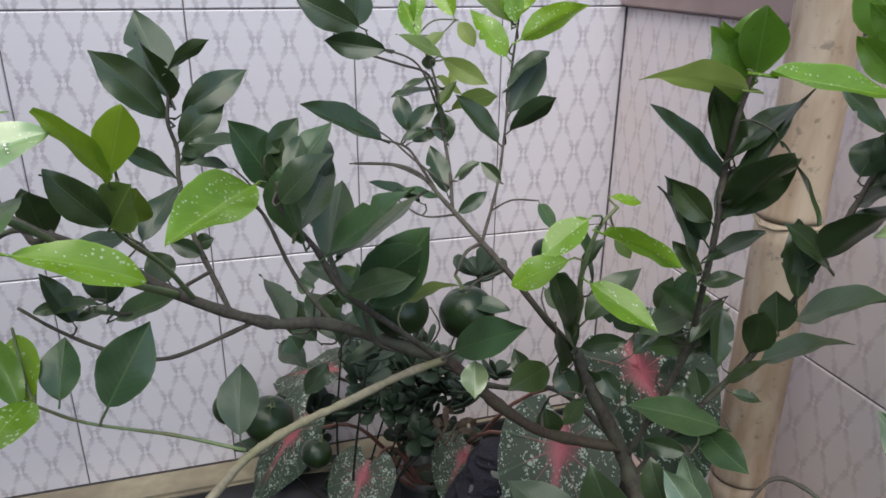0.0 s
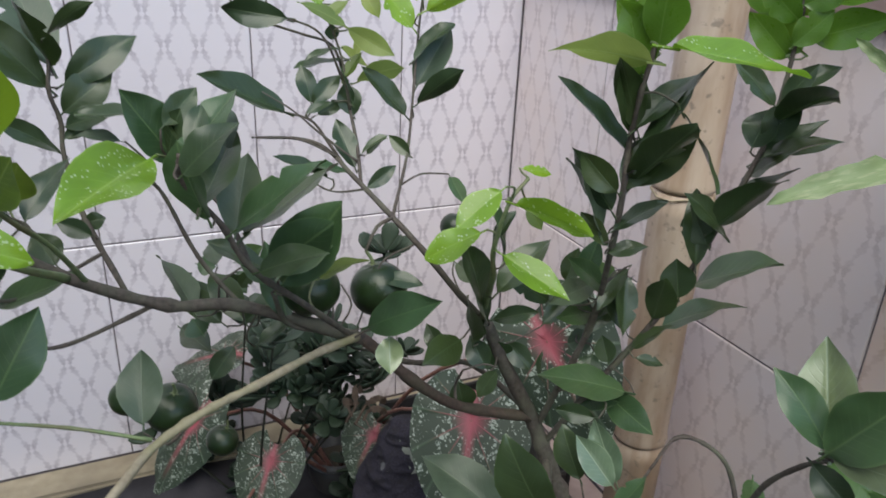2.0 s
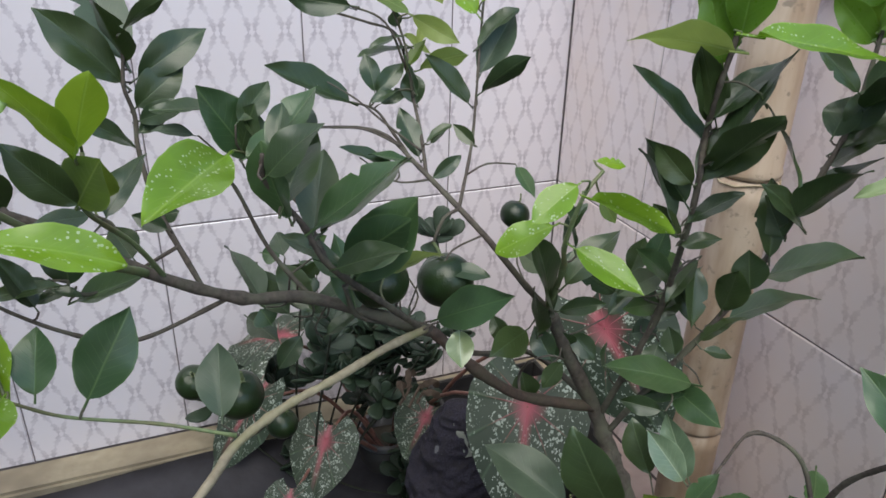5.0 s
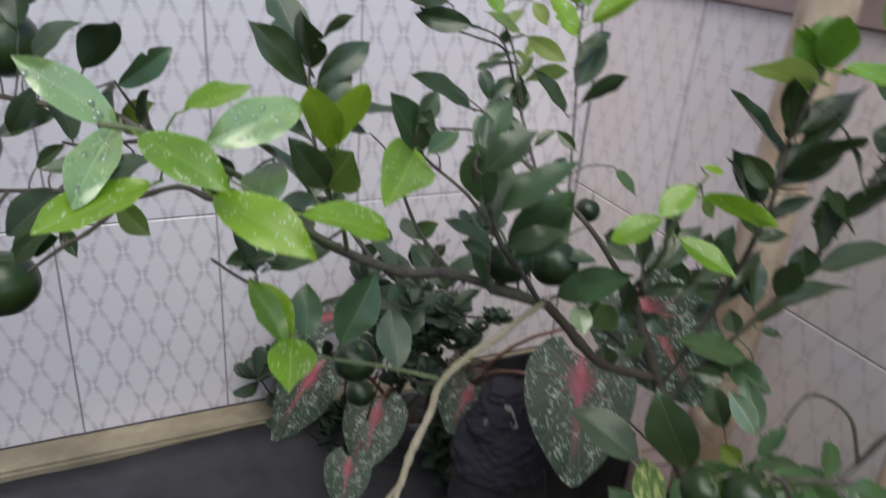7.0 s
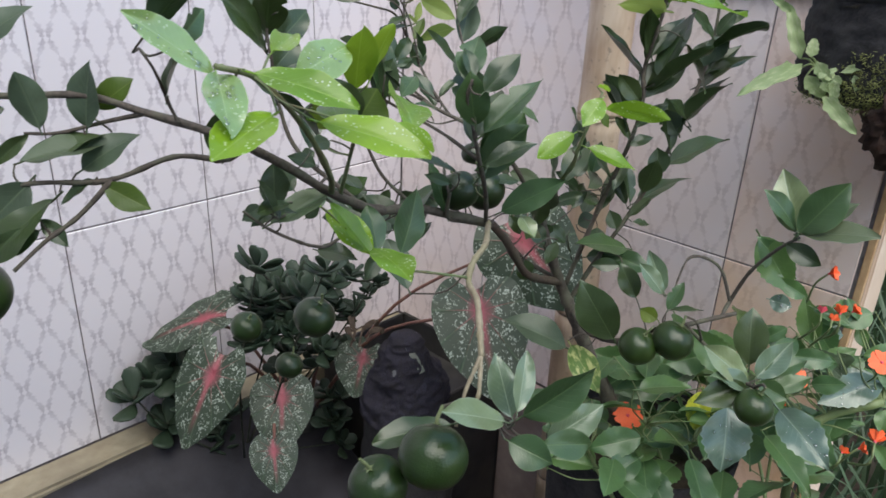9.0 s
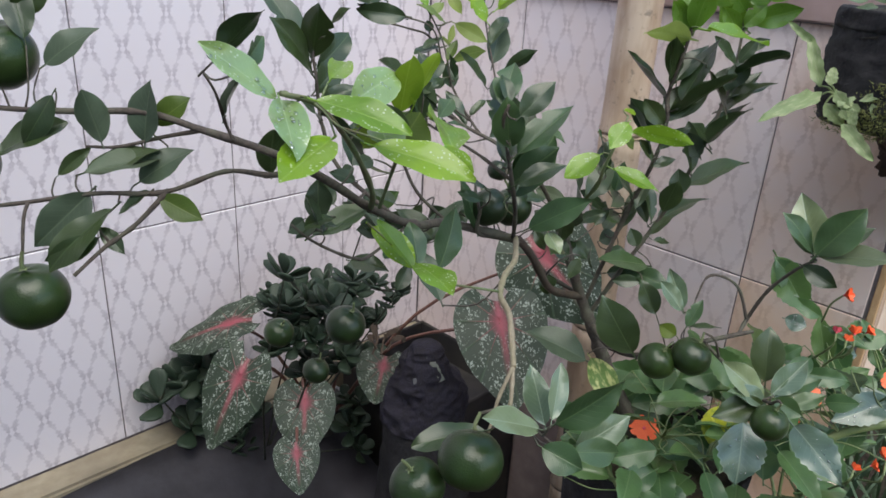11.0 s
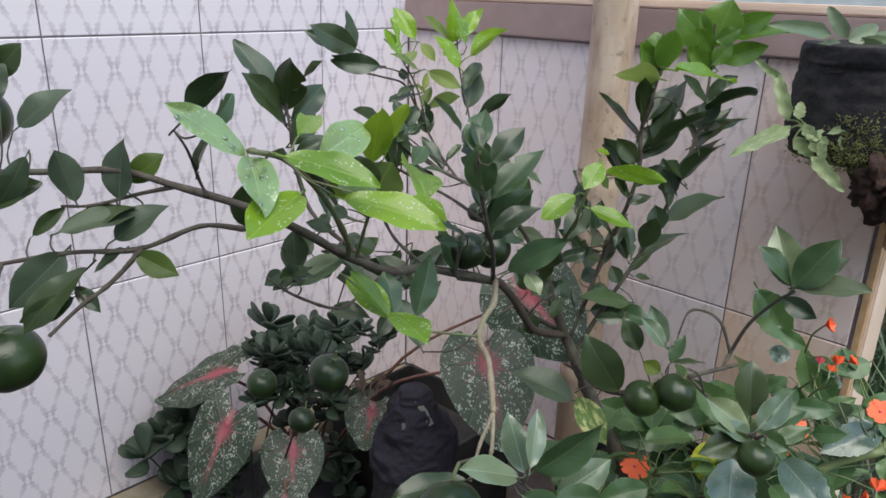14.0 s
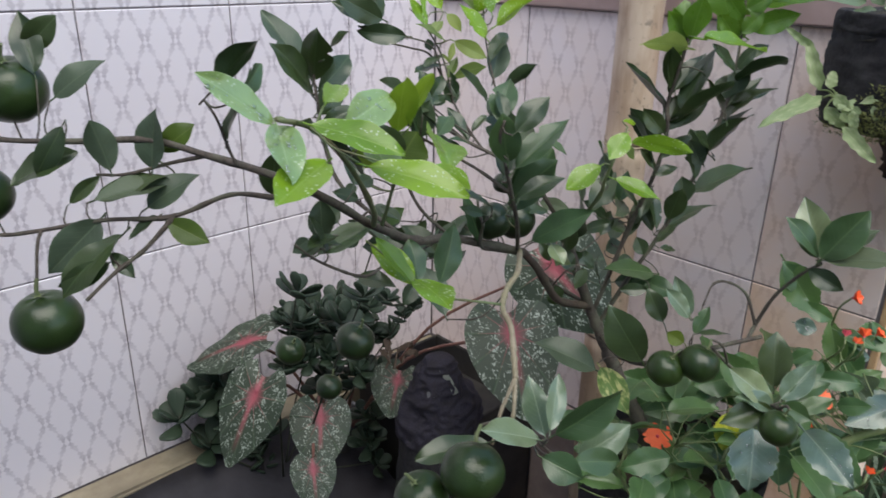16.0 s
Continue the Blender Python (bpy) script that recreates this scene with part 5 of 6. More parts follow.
M_IMP = {"M": leaf_material("impatiens_leaf", (0.088, 0.175, 0.066), (0.17, 0.26, 0.12), 0.34, 0.28, 0.0, 0.5),
         # P: wet leaf with reflected sky put into its greyer, bluer base colour
         "P": leaf_material("impatiens_wet_sheen_leaf", (0.12, 0.18, 0.135), (0.22, 0.29, 0.22), 0.22, 0.15, 0.0, 0.7),
         "Y": leaf_material("yellowed_leaf", (0.55, 0.56, 0.05), (0.5, 0.5, 0.15), 0.5, 0.35, mottle=(0.30, 0.38, 0.06)),
         "S": leaf_material("strap_leaf", (0.088, 0.128, 0.072), (0.19, 0.25, 0.15), 0.3, 0.15),
         "F": leaf_material("fern_leaf", (0.22, 0.30, 0.14), (0.32, 0.39, 0.2), 0.5, 0.32, mottle=(0.36, 0.40, 0.24)),
         "K": caladium_material()}


def blade(plant, kind, b, t, width, roll):
    counter[0] += 1
    shape = counter[0] % 3
    key = (plant["category"], plant.name.split(".")[0], kind, shape)
    if key not in BLADES:
        me = heart_mesh() if kind == "K" else strap_mesh(shape * 1.7, 0.10 if kind == "F" else 0.03) if plant.name.startswith("fern") else toothed_mesh(20 + shape)
        me.materials.append(M_IMP[kind])
        BLADES[key] = me
    a, x, nrm, length = leaf_frame(b, t, roll)
    ob = new("leaf", BLADES[key])
    ob.parent = plant
    m = Matrix((x * width, a * length, nrm * length)).transposed().to_4x4()
    m.translation = b
    ob.matrix_basis = inv(plant) @ m
    if plant.name.startswith("impatiens"):
        IMPATIENS_FEET.append((Vector(b) - a * length * 0.1, a))
    if kind == "P":
        drops(ob, random.Random(counter[0]))
    return ob, m


pot("plant_pot", "tall black plastic plant pot with grey rim", 0.085, -0.135, 0.052, 0.41)
caladium = plant_thing("caladium", "caladium with white-speckled leaves and pink hearts", (0.075, -0.15, 0.385))
M_STALK = rough_mat("pink_stalk", (0.16, 0.07, 0.06), (0.26, 0.13, 0.10), 90, 0.5, 0.3)


def caladium_leaf(b, t, width, roll):
    ob, m = blade(caladium, "K", b, t, width, roll)
    j = m @ Vector((0, 0.33, -0.03))
    foot = Vector((0.075, -0.15, 0.39)) + Vector((j.x * 0.08, j.y * 0.05, 0))
    mid = (foot + j) / 2 + Vector((0, 0.03, 0.05))
    stem(caladium, "stalk", [foot, mid, j], 0.004, 0.0022, M_STALK)


caladium_leaf((-0.054, -0.175, 0.668), (-0.173, -0.029, 0.589), 0.126, -15)
caladium_leaf((-0.119, -0.248, 0.664), (-0.230, -0.278, 0.531), 0.109, -13)
caladium_leaf((-0.042, -0.277, 0.585), (-0.106, -0.361, 0.503), 0.103, -3)
caladium_leaf((0.106, -0.317, 0.603), (0.042, -0.360, 0.538), 0.096, -14)
caladium_leaf((0.157, -0.506, 0.787), (0.070, -0.640, 0.668), 0.146, 6)
caladium_leaf((0.211, -0.499, 0.875), (0.253, -0.642, 0.742), 0.160, 52)
caladium_leaf((-0.122, -0.363, 0.556), (-0.155, -0.423, 0.495), 0.072, 3)


# succulent shrub with rosettes of thick dark leaves
shrub = plant_thing("succulent_shrub", "dark green succulent shrub with rosettes of spoon-shaped leaves", (-0.07, -0.13, 0.36))
M_SUCC_STEM = rough_mat("succulent_stem", (0.016, 0.020, 0.012), (0.032, 0.034, 0.022), 90, 0.8, 0.4)
M_SUCC = leaf_material("succulent_leaf", (0.018, 0.036, 0.021), (0.026, 0.046, 0.027), 0.56, 0.05)
SPOON = bpy.data.meshes.new("leaf")
_bm = bmesh.new()
bmesh.ops.create_uvsphere(_bm, u_segments=12, v_segments=10, radius=0.5)
for _v in _bm.verts:
    _s = _v.co.y + 0.5
    _v.co = Vector((_v.co.x * (0.25 + 0.95 * _s) * 0.74, _s, _v.co.z * 0.16 * (0.5 + _s) + 0.18 * _s * _s))
_bm.to_mesh(SPOON)
_bm.free()
SPOON.polygons.foreach_set("use_smooth", [True] * len(SPOON.polygons))
SPOON.materials.append(M_SUCC)


SPROUTS = []


def rosette(c, size):
    counter[0] += 1
    rnd = random.Random(counter[0])
    c = Vector(c)
    near = min(SPROUTS, key=lambda q: (q - c).length, default=None)
    foot = near if near and (near - c).length < 0.10 else Vector((-0.07 + 0.25 * (c.x + 0.07), -0.15 + 0.25 * (c.y + 0.15), 0.37))
    SPROUTS.append(c)
    size *= 1.25
    stem(shrub, "stem", [foot, (foot + c) / 2 + Vector((rnd.uniform(-0.012, 0.012), 0.012, -0.01)), c], 0.0022, 0.0013, M_SUCC_STEM)
    tilt = Matrix.Rotation(rnd.uniform(-0.6, 0.6), 4, "X") @ Matrix.Rotation(rnd.uniform(-0.6, 0.6), 4, "Y")
    n = rnd.choice((7, 8, 9))
    for k in range(n):
        a = 2.4 * k
        lift = 0.05 + 0.85 * k / n
        q = Matrix.Translation(c - Vector((0, 0, 0.012 * (1 - k / n)))) @ tilt @ Matrix.Rotation(a, 4, "Z") @ Matrix.Rotation(lift, 4, "X") @ Matrix.Scale(size * rnd.uniform(0.85, 1.2) * (1.1 - 0.35 * k / n), 4)
        ob = new("leaf", SPOON)
        ob.parent = shrub
        ob.matrix_basis = inv(shrub) @ q


rosette((-0.201, -0.051, 0.493), 0.046)
rosette((-0.124, -0.051, 0.529), 0.046)
rosette((-0.123, -0.083, 0.471), 0.042)
rosette((-0.158, -0.046, 0.500), 0.044)
rosette((-0.156, -0.071, 0.426), 0.044)
rosette((-0.097, -0.082, 0.525), 0.044)
rosette((-0.080, -0.284, 0.791), 0.036)
rosette((-0.071, -0.337, 0.766), 0.030)
rosette((-0.075, -0.447, 0.843), 0.026)
rosette((-0.073, -0.389, 0.781), 0.030)
rosette((0.075, -0.359, 0.724), 0.020)
rosette((0.091, -0.365, 0.745), 0.018)
rosette((0.033, -0.365, 0.774), 0.022)
rosette((0.023, -0.158, 0.620), 0.030)
rosette((0.078, -0.243, 0.569), 0.030)
rosette((0.146, -0.212, 0.825), 0.036)
rosette((0.032, -0.268, 0.658), 0.026)
rosette((0.079, -0.261, 0.656), 0.026)
rosette((0.001, -0.249, 0.629), 0.026)
rosette((0.054, -0.269, 0.619), 0.024)
rosette((0.101, -0.291, 0.655), 0.026)
rosette((0.023, -0.234, 0.679), 0.024)
rosette((0.079, -0.231, 0.674), 0.024)
rosette((-0.045, -0.226, 0.705), 0.030)
rosette((0.150, -0.290, 0.691), 0.024)
rosette((0.081, -0.272, 0.372), 0.026)
rosette((-0.147, -0.047, 0.402), 0.032)
rosette((0.040, -0.159, 0.505), 0.031)
rosette((-0.054, -0.107, 0.415), 0.034)
rosette((0.100, -0.248, 0.457), 0.030)
rosette((0.086, -0.231, 0.461), 0.030)
rosette((0.048, -0.153, 0.532), 0.033)
rosette((0.078, -0.248, 0.411), 0.032)
rosette((-0.078, -0.111, 0.360), 0.034)
rosette((-0.116, -0.046, 0.407), 0.032)
rosette((-0.072, -0.106, 0.381), 0.033)
rosette((0.083, -0.250, 0.419), 0.030)
rosette((0.070, -0.200, 0.685), 0.030)
rosette((0.090, -0.226, 0.665), 0.034)
rosette((0.028, -0.206, 0.649), 0.033)
rosette((0.012, -0.184, 0.693), 0.035)
rosette((0.061, -0.194, 0.700), 0.034)
rosette((0.084, -0.234, 0.688), 0.028)
rosette((0.033, -0.239, 0.696), 0.035)
rosette((-0.006, -0.151, 0.639), 0.030)
rosette((-0.023, -0.201, 0.611), 0.034)
rosette((-0.035, -0.180, 0.685), 0.033)
rosette((-0.053, -0.214, 0.618), 0.034)
rosette((-0.008, -0.135, 0.675), 0.029)
rosette((-0.021, -0.194, 0.636), 0.028)
rosette((0.062, -0.282, 0.719), 0.031)
rosette((0.029, -0.294, 0.612), 0.026)
rosette((0.004, -0.184, 0.616), 0.028)
rosette((0.091, -0.283, 0.580), 0.028)
rosette((0.052, -0.232, 0.647), 0.026)
rosette((0.016, -0.185, 0.612), 0.025)
rosette((0.053, -0.257, 0.634), 0.025)
rosette((0.100, -0.289, 0.647), 0.027)
rosette((-0.025, -0.224, 0.630), 0.024)
rosette((-0.014, -0.217, 0.675), 0.028)
rosette((0.046, -0.243, 0.549), 0.030)
rosette((0.004, -0.237, 0.638), 0.028)
rosette((0.054, -0.263, 0.580), 0.026)


# bag of soil under shade net
bag = tagged(new("grow_bag"), "black grow bag tied up under purple-black net", "grow bag")
bag.location = (0.105, -0.42, 0)


def crumpled(profile, segs, rings, fold, seed, rings_round=60):
    """A turned shape with sharp creases running round and down it."""
    path = smooth_path([(r, 0, z) for r, z in profile], max(2, rings // len(profile)))
    bm = lathe(bmesh.new(), [(max(q.x, 0.002), q.z) for q in path], segs, 0.0)
    for v in bm.verts:
        c = v.co
        d = Vector((c.x, c.y, 0.3 * math.hypot(c.x, c.y)))
        if d.length > 1e-6:
            d.normalize()
        k = 1 - 2 * abs(noise.noise((c.x * 16 + seed, c.y * 16, c.z * rings_round)))
        k2 = 1 - 2 * abs(noise.noise((c.x * 55 + seed, c.y * 55, c.z * (rings_round + 40))))
        k3 = noise.noise((c.x * 9, c.y * 9 + seed, c.z * 11))
        c += d * fold * (0.7 * k + 0.35 * k2 + 1.3 * k3)
    return bm


def ribbon(points, width, thick, seed):
    """A torn strip along points, with ragged edges and real thickness."""
    rnd = random.Random(seed)
    path = smooth_path(points, 5)
    bm = bmesh.new()
    rows = []
    for i, q in enumerate(path):
        d = (path[min(i + 1, len(path) - 1)] - path[max(i - 1, 0)]).normalized()
        sd = d.cross(Vector((-0.5, -0.6, 0.6))).normalized()
        n = sd.cross(d).normalized()
        w = width * rnd.uniform(0.6, 1.25) / 2
        rows.append([bm.verts.new(q + sd * w + n * thick), bm.verts.new(q - sd * w * rnd.uniform(0.7, 1.1) + n * thick), bm.verts.new(q - sd * w), bm.verts.new(q + sd * w)])
    for u, v in zip(rows, rows[1:]):
        for k in range(4):
            bm.faces.new((u[k], u[(k + 1) % 4], v[(k + 1) % 4], v[k]))
    bm.faces.new(rows[0][::-1])
    bm.faces.new(rows[-1])
    return bm


def bag_part(name, bm, material, label=""):
    ob = part(name, bm, material, bag, label)
    ob.matrix_basis = inv(bag)
    return ob


M_SCRAP = rough_mat("grey_scrap", (0.16, 0.17, 0.15), (0.26, 0.27, 0.24), 90, 0.7, 0.4)
M_DRY = rough_mat("dry_leaf", (0.04, 0.026, 0.018), (0.095, 0.065, 0.048), 120, 0.85, 0.6)
part("sack", crumpled([(0.075, 0), (0.080, 0.2), (0.078, 0.38), (0.069, 0.48), (0.056, 0.545), (0.04, 0.555)], 60, 30, 0.007, 4.0), M_FELT, bag, smooth=True)
part("net", crumpled([(0.066, 0.515), (0.062, 0.548), (0.052, 0.582), (0.039, 0.612), (0.026, 0.636), (0.013, 0.652), (0.002, 0.658)], 160, 100, 0.0125, 5.0, 22), M_NET, bag, "wrinkled purple-black shade net", smooth=True)
bag_part("torn_flap", ribbon([(0.087, -0.437, 0.653), (0.089, -0.448, 0.643), (0.092, -0.456, 0.633), (0.095, -0.466, 0.614)], 0.009, 0.002, 3), M_SCRAP, "torn strip of grey plastic")
bag_part("scrap", ribbon([(0.060, -0.436, 0.612), (0.066, -0.446, 0.616)], 0.009, 0.002, 5), M_GREY, "small white scrap of plastic")
for pts in ([(0.034, -0.361, 0.639), (0.051, -0.353, 0.658), (0.056, -0.335, 0.674)],
            [(0.044, -0.371, 0.639), (0.067, -0.354, 0.657), (0.081, -0.364, 0.669)],
            [(0.054, -0.377, 0.648), (0.063, -0.378, 0.664), (0.073, -0.387, 0.668)],
            [(0.041, -0.364, 0.648), (0.039, -0.355, 0.660), (0.037, -0.349, 0.667)]):
    bag_part("dry_stalk", tube(bmesh.new(), pts, 0.0022, 0.0016, 6, 0.5, 3), M_DRY)
    bag_part("dry_leaf", ribbon([pts[1], pts[2], Vector(pts[2]) + Vector((0.010, 0.0, -0.010))], 0.009, 0.001, 2), M_DRY, "curled brown dry leaf")

crate = tagged(new("crate"), "black plastic crate against the tiled wall", "crate")
crate.location = (0.30, -0.23, 0)
for nm, lo, hi in (("side", (-0.12, -0.16, 0), (-0.112, 0.14, 0.46)), ("side", (0.105, -0.16, 0), (0.113, 0.14, 0.46)), ("side", (-0.111, -0.16, 0), (0.104, -0.152, 0.46)), ("side", (-0.111, 0.132, 0), (0.104, 0.14, 0.46)), ("base", (-0.111, -0.151, 0.002), (0.104, 0.131, 0.40))):
    boxed(nm, lo, hi, M_POT, crate, 0.002)
tree_pot = pot("tree_pot", "large black grow bag holding the citrus tree", 0.19, -0.80, 0.13, 0.645, M_FELT, False)

# impatiens with orange flowers
pot("plant_pot", "black plastic pot holding the flowering plant", 0.30, -1.00, 0.10, 0.34)
impatiens = plant_thing("impatiens", "impatiens with orange-red flowers and wet green leaves", (0.30, -1.00, 0.32))
M_STEM = rough_mat("juicy_stem", (0.11, 0.16, 0.06), (0.19, 0.23, 0.10), 70, 0.45, 0.3)
blade(impatiens, "P", (0.217, -0.897, 0.721), (0.192, -0.908, 0.649), 0.061, 5)
blade(impatiens, "M", (0.176, -0.968, 0.767), (0.150, -1.046, 0.743), 0.049, 49)
blade(impatiens, "P", (0.254, -1.044, 0.810), (0.189, -1.002, 0.788), 0.037, -43)
blade(impatiens, "P", (0.257, -1.009, 0.792), (0.236, -0.968, 0.828), 0.029, -76)
blade(impatiens, "M", (0.284, -0.953, 0.837), (0.294, -0.983, 0.799), 0.036, 76)
blade(impatiens, "M", (0.277, -0.959, 0.812), (0.283, -0.936, 0.868), 0.029, -55)
blade(impatiens, "M", (0.290, -0.867, 0.923), (0.303, -0.915, 0.859), 0.044, 75)
blade(impatiens, "M", (0.308, -0.909, 0.879), (0.286, -0.864, 0.923), 0.038, -79)
blade(impatiens, "M", (0.295, -0.899, 0.873), (0.316, -0.933, 0.852), 0.022, 76)
blade(impatiens, "M", (0.200, -0.897, 0.776), (0.177, -0.846, 0.825), 0.039, -71)
blade(impatiens, "M", (0.212, -0.861, 0.780), (0.172, -0.826, 0.765), 0.044, -53)
blade(impatiens, "M", (0.234, -0.835, 0.724), (0.157, -0.767, 0.700), 0.048, -53)
blade(impatiens, "M", (0.090, -0.848, 0.707), (0.043, -0.806, 0.691), 0.036, -49)
blade(impatiens, "M", (0.202, -0.833, 0.667), (0.148, -0.809, 0.603), 0.064, -36)
blade(impatiens, "M", (0.253, -0.953, 0.657), (0.255, -0.929, 0.708), 0.045, -58)
blade(impatiens, "Y", (0.154, -0.886, 0.763), (0.137, -0.892, 0.718), 0.029, -1)
blade(impatiens, "Y", (0.163, -0.906, 0.742), (0.144, -0.880, 0.753), 0.022, -62)
blade(impatiens, "M", (0.246, -1.021, 0.837), (0.281, -1.053, 0.845), 0.021, 54)
blade(impatiens, "M", (0.196, -0.957, 0.829), (0.232, -0.998, 0.824), 0.024, 62)
blade(impatiens, "M", (0.193, -0.739, 0.680), (0.261, -0.785, 0.728), 0.052, 48)
blade(impatiens, "M", (0.256, -0.758, 0.680), (0.211, -0.696, 0.710), 0.050, -63)
blade(impatiens, "M", (0.214, -0.809, 0.676), (0.248, -0.876, 0.618), 0.055, 65)
blade(impatiens, "M", (0.256, -0.975, 0.797), (0.295, -1.005, 0.818), 0.024, 46)
blade(impatiens, "M", (0.232, -0.991, 0.718), (0.272, -1.019, 0.745), 0.035, 40)
blade(impatiens, "P", (0.191, -1.022, 0.725), (0.164, -0.984, 0.742), 0.033, -63)
blade(impatiens, "M", (0.303, -0.996, 0.851), (0.297, -0.977, 0.877), 0.014, -42)
blade(impatiens, "M", (0.169, -0.994, 0.820), (0.170, -1.027, 0.835), 0.021, 67)
blade(impatiens, "P", (0.250, -0.907, 0.863), (0.264, -0.930, 0.857), 0.023, 68)
blade(impatiens, "P", (0.252, -0.975, 0.734), (0.253, -0.994, 0.703), 0.024, 65)
blade(impatiens, "P", (0.197, -0.929, 0.801), (0.200, -0.946, 0.787), 0.021, 63)
blade(impatiens, "M", (0.257, -1.047, 0.786), (0.276, -1.077, 0.796), 0.027, 55)
blade(impatiens, "M", (0.245, -0.916, 0.827), (0.250, -0.943, 0.801), 0.022, 66)
blade(impatiens, "M", (0.152, -0.971, 0.803), (0.135, -0.972, 0.784), 0.017, -9)
blade(impatiens, "M", (0.230, -0.928, 0.797), (0.222, -0.958, 0.793), 0.019, 56)
blade(impatiens, "P", (0.248, -0.996, 0.828), (0.256, -1.006, 0.807), 0.027, 99)
blade(impatiens, "P", (0.243, -0.982, 0.819), (0.252, -0.994, 0.795), 0.026, 94)
blade(impatiens, "M", (0.256, -0.973, 0.777), (0.237, -0.952, 0.764), 0.024, -51)
blade(impatiens, "M", (0.315, -0.985, 0.854), (0.268, -0.968, 0.860), 0.031, -57)
blade(impatiens, "M", (0.198, -0.969, 0.895), (0.208, -1.008, 0.885), 0.017, 43)
blade(impatiens, "M", (0.226, -0.959, 0.742), (0.211, -0.923, 0.724), 0.018, -59)
blade(impatiens, "M", (0.276, -1.043, 0.817), (0.262, -1.051, 0.795), 0.028, 21)
blade(impatiens, "M", (0.335, -0.995, 0.774), (0.341, -1.009, 0.741), 0.024, 89)
blade(impatiens, "M", (0.315, -1.013, 0.796), (0.299, -0.995, 0.784), 0.022, -52)
blade(impatiens, "M", (0.279, -1.050, 0.754), (0.320, -1.078, 0.748), 0.027, 55)
blade(impatiens, "M", (0.193, -0.964, 0.773), (0.162, -0.952, 0.745), 0.020, -30)
blade(impatiens, "M", (0.246, -1.041, 0.820), (0.268, -1.068, 0.810), 0.025, 67)
blade(impatiens, "M", (0.217, -1.062, 0.751), (0.241, -1.082, 0.714), 0.020, 75)
blade(impatiens, "P", (0.266, -0.994, 0.783), (0.301, -1.029, 0.791), 0.021, 29)
blade(impatiens, "P", (0.313, -0.955, 0.815), (0.337, -0.978, 0.810), 0.025, 64)
blade(impatiens, "P", (0.239, -0.926, 0.739), (0.241, -0.965, 0.746), 0.016, 53)
blade(impatiens, "M", (0.320, -0.995, 0.836), (0.315, -1.010, 0.813), 0.016, 53)
blade(impatiens, "M", (0.243, -1.061, 0.784), (0.228, -1.062, 0.762), 0.020, -4)
blade(impatiens, "P", (0.278, -0.960, 0.773), (0.264, -0.953, 0.741), 0.027, -34)
blade(impatiens, "M", (0.207, -0.958, 0.846), (0.171, -0.949, 0.822), 0.024, -29)
blade(impatiens, "M", (0.318, -1.005, 0.859), (0.290, -0.982, 0.842), 0.028, -49)
blade(impatiens, "M", (0.227, -0.953, 0.841), (0.235, -0.959, 0.814), 0.017, 117)
blade(impatiens, "M", (0.211, -0.972, 0.826), (0.249, -0.999, 0.812), 0.022, 68)
blade(impatiens, "M", (0.283, -0.958, 0.844), (0.286, -0.990, 0.863), 0.020, 72)
blade(impatiens, "M", (0.249, -0.935, 0.835), (0.234, -0.914, 0.814), 0.019, -58)
blade(impatiens, "M", (0.304, -0.990, 0.786), (0.283, -0.973, 0.753), 0.028, -42)
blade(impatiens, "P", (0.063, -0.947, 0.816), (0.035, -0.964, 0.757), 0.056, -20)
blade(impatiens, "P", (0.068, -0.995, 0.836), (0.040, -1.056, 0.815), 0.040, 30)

rnd = random.Random(11)
for k in range(70):
    c = Vector((0.25 + rnd.uniform(-0.17, 0.15), -0.88 + rnd.uniform(-0.14, 0.16), 0.69 + rnd.uniform(-0.05, 0.07)))
    a = rnd.uniform(0, 6.28)
    blade(impatiens, "M", c, c + Vector((math.cos(a), math.sin(a), rnd.uniform(-0.6, 0.3))) * rnd.uniform(0.05, 0.085), rnd.uniform(0.026, 0.042), rnd.uniform(-35, 35))
for k in range(16):
    c = Vector((0.06 + rnd.uniform(-0.05, 0.06), -0.80 + rnd.uniform(-0.07, 0.05), 0.68 + rnd.uniform(-0.03, 0.03)))
    a = rnd.uniform(0, 6.28)
    blade(impatiens, "M", c, c + Vector((math.cos(a), math.sin(a), rnd.uniform(-0.4, 0.2))) * rnd.uniform(0.05, 0.075), rnd.uniform(0.026, 0.04), rnd.uniform(-35, 35))
for k in range(9):
    e = Vector((0.25 + rnd.uniform(-0.14, 0.12), -0.90 + rnd.uniform(-0.14, 0.14), 0.58 + rnd.uniform(-0.1, 0.14)))
    f = Vector((0.30 + rnd.uniform(-0.03, 0.03), -1.0 + rnd.uniform(-0.03, 0.03), 0.325))
    stem(impatiens, "stem", [f, (e + f) / 2 + Vector((rnd.uniform(-0.02, 0.02), rnd.uniform(-0.02, 0.02), 0.02)), e], 0.003, 0.0015, M_STEM)
stem(impatiens, "stem", [(0.29, -1.0, 0.33), (0.20, -0.99, 0.70), (0.206, -1.005, 0.759), (0.241, -1.054, 0.793)], 0.006, 0.005, M_STEM)

stem(impatiens, "stem", [(0.28, -1.01, 0.33), (0.06, -0.98, 0.50), (0.05, -0.84, 0.64), (0.07, -0.79, 0.665)], 0.004, 0.002, M_STEM)

grown = list(PLANT_STEMS[impatiens.name])
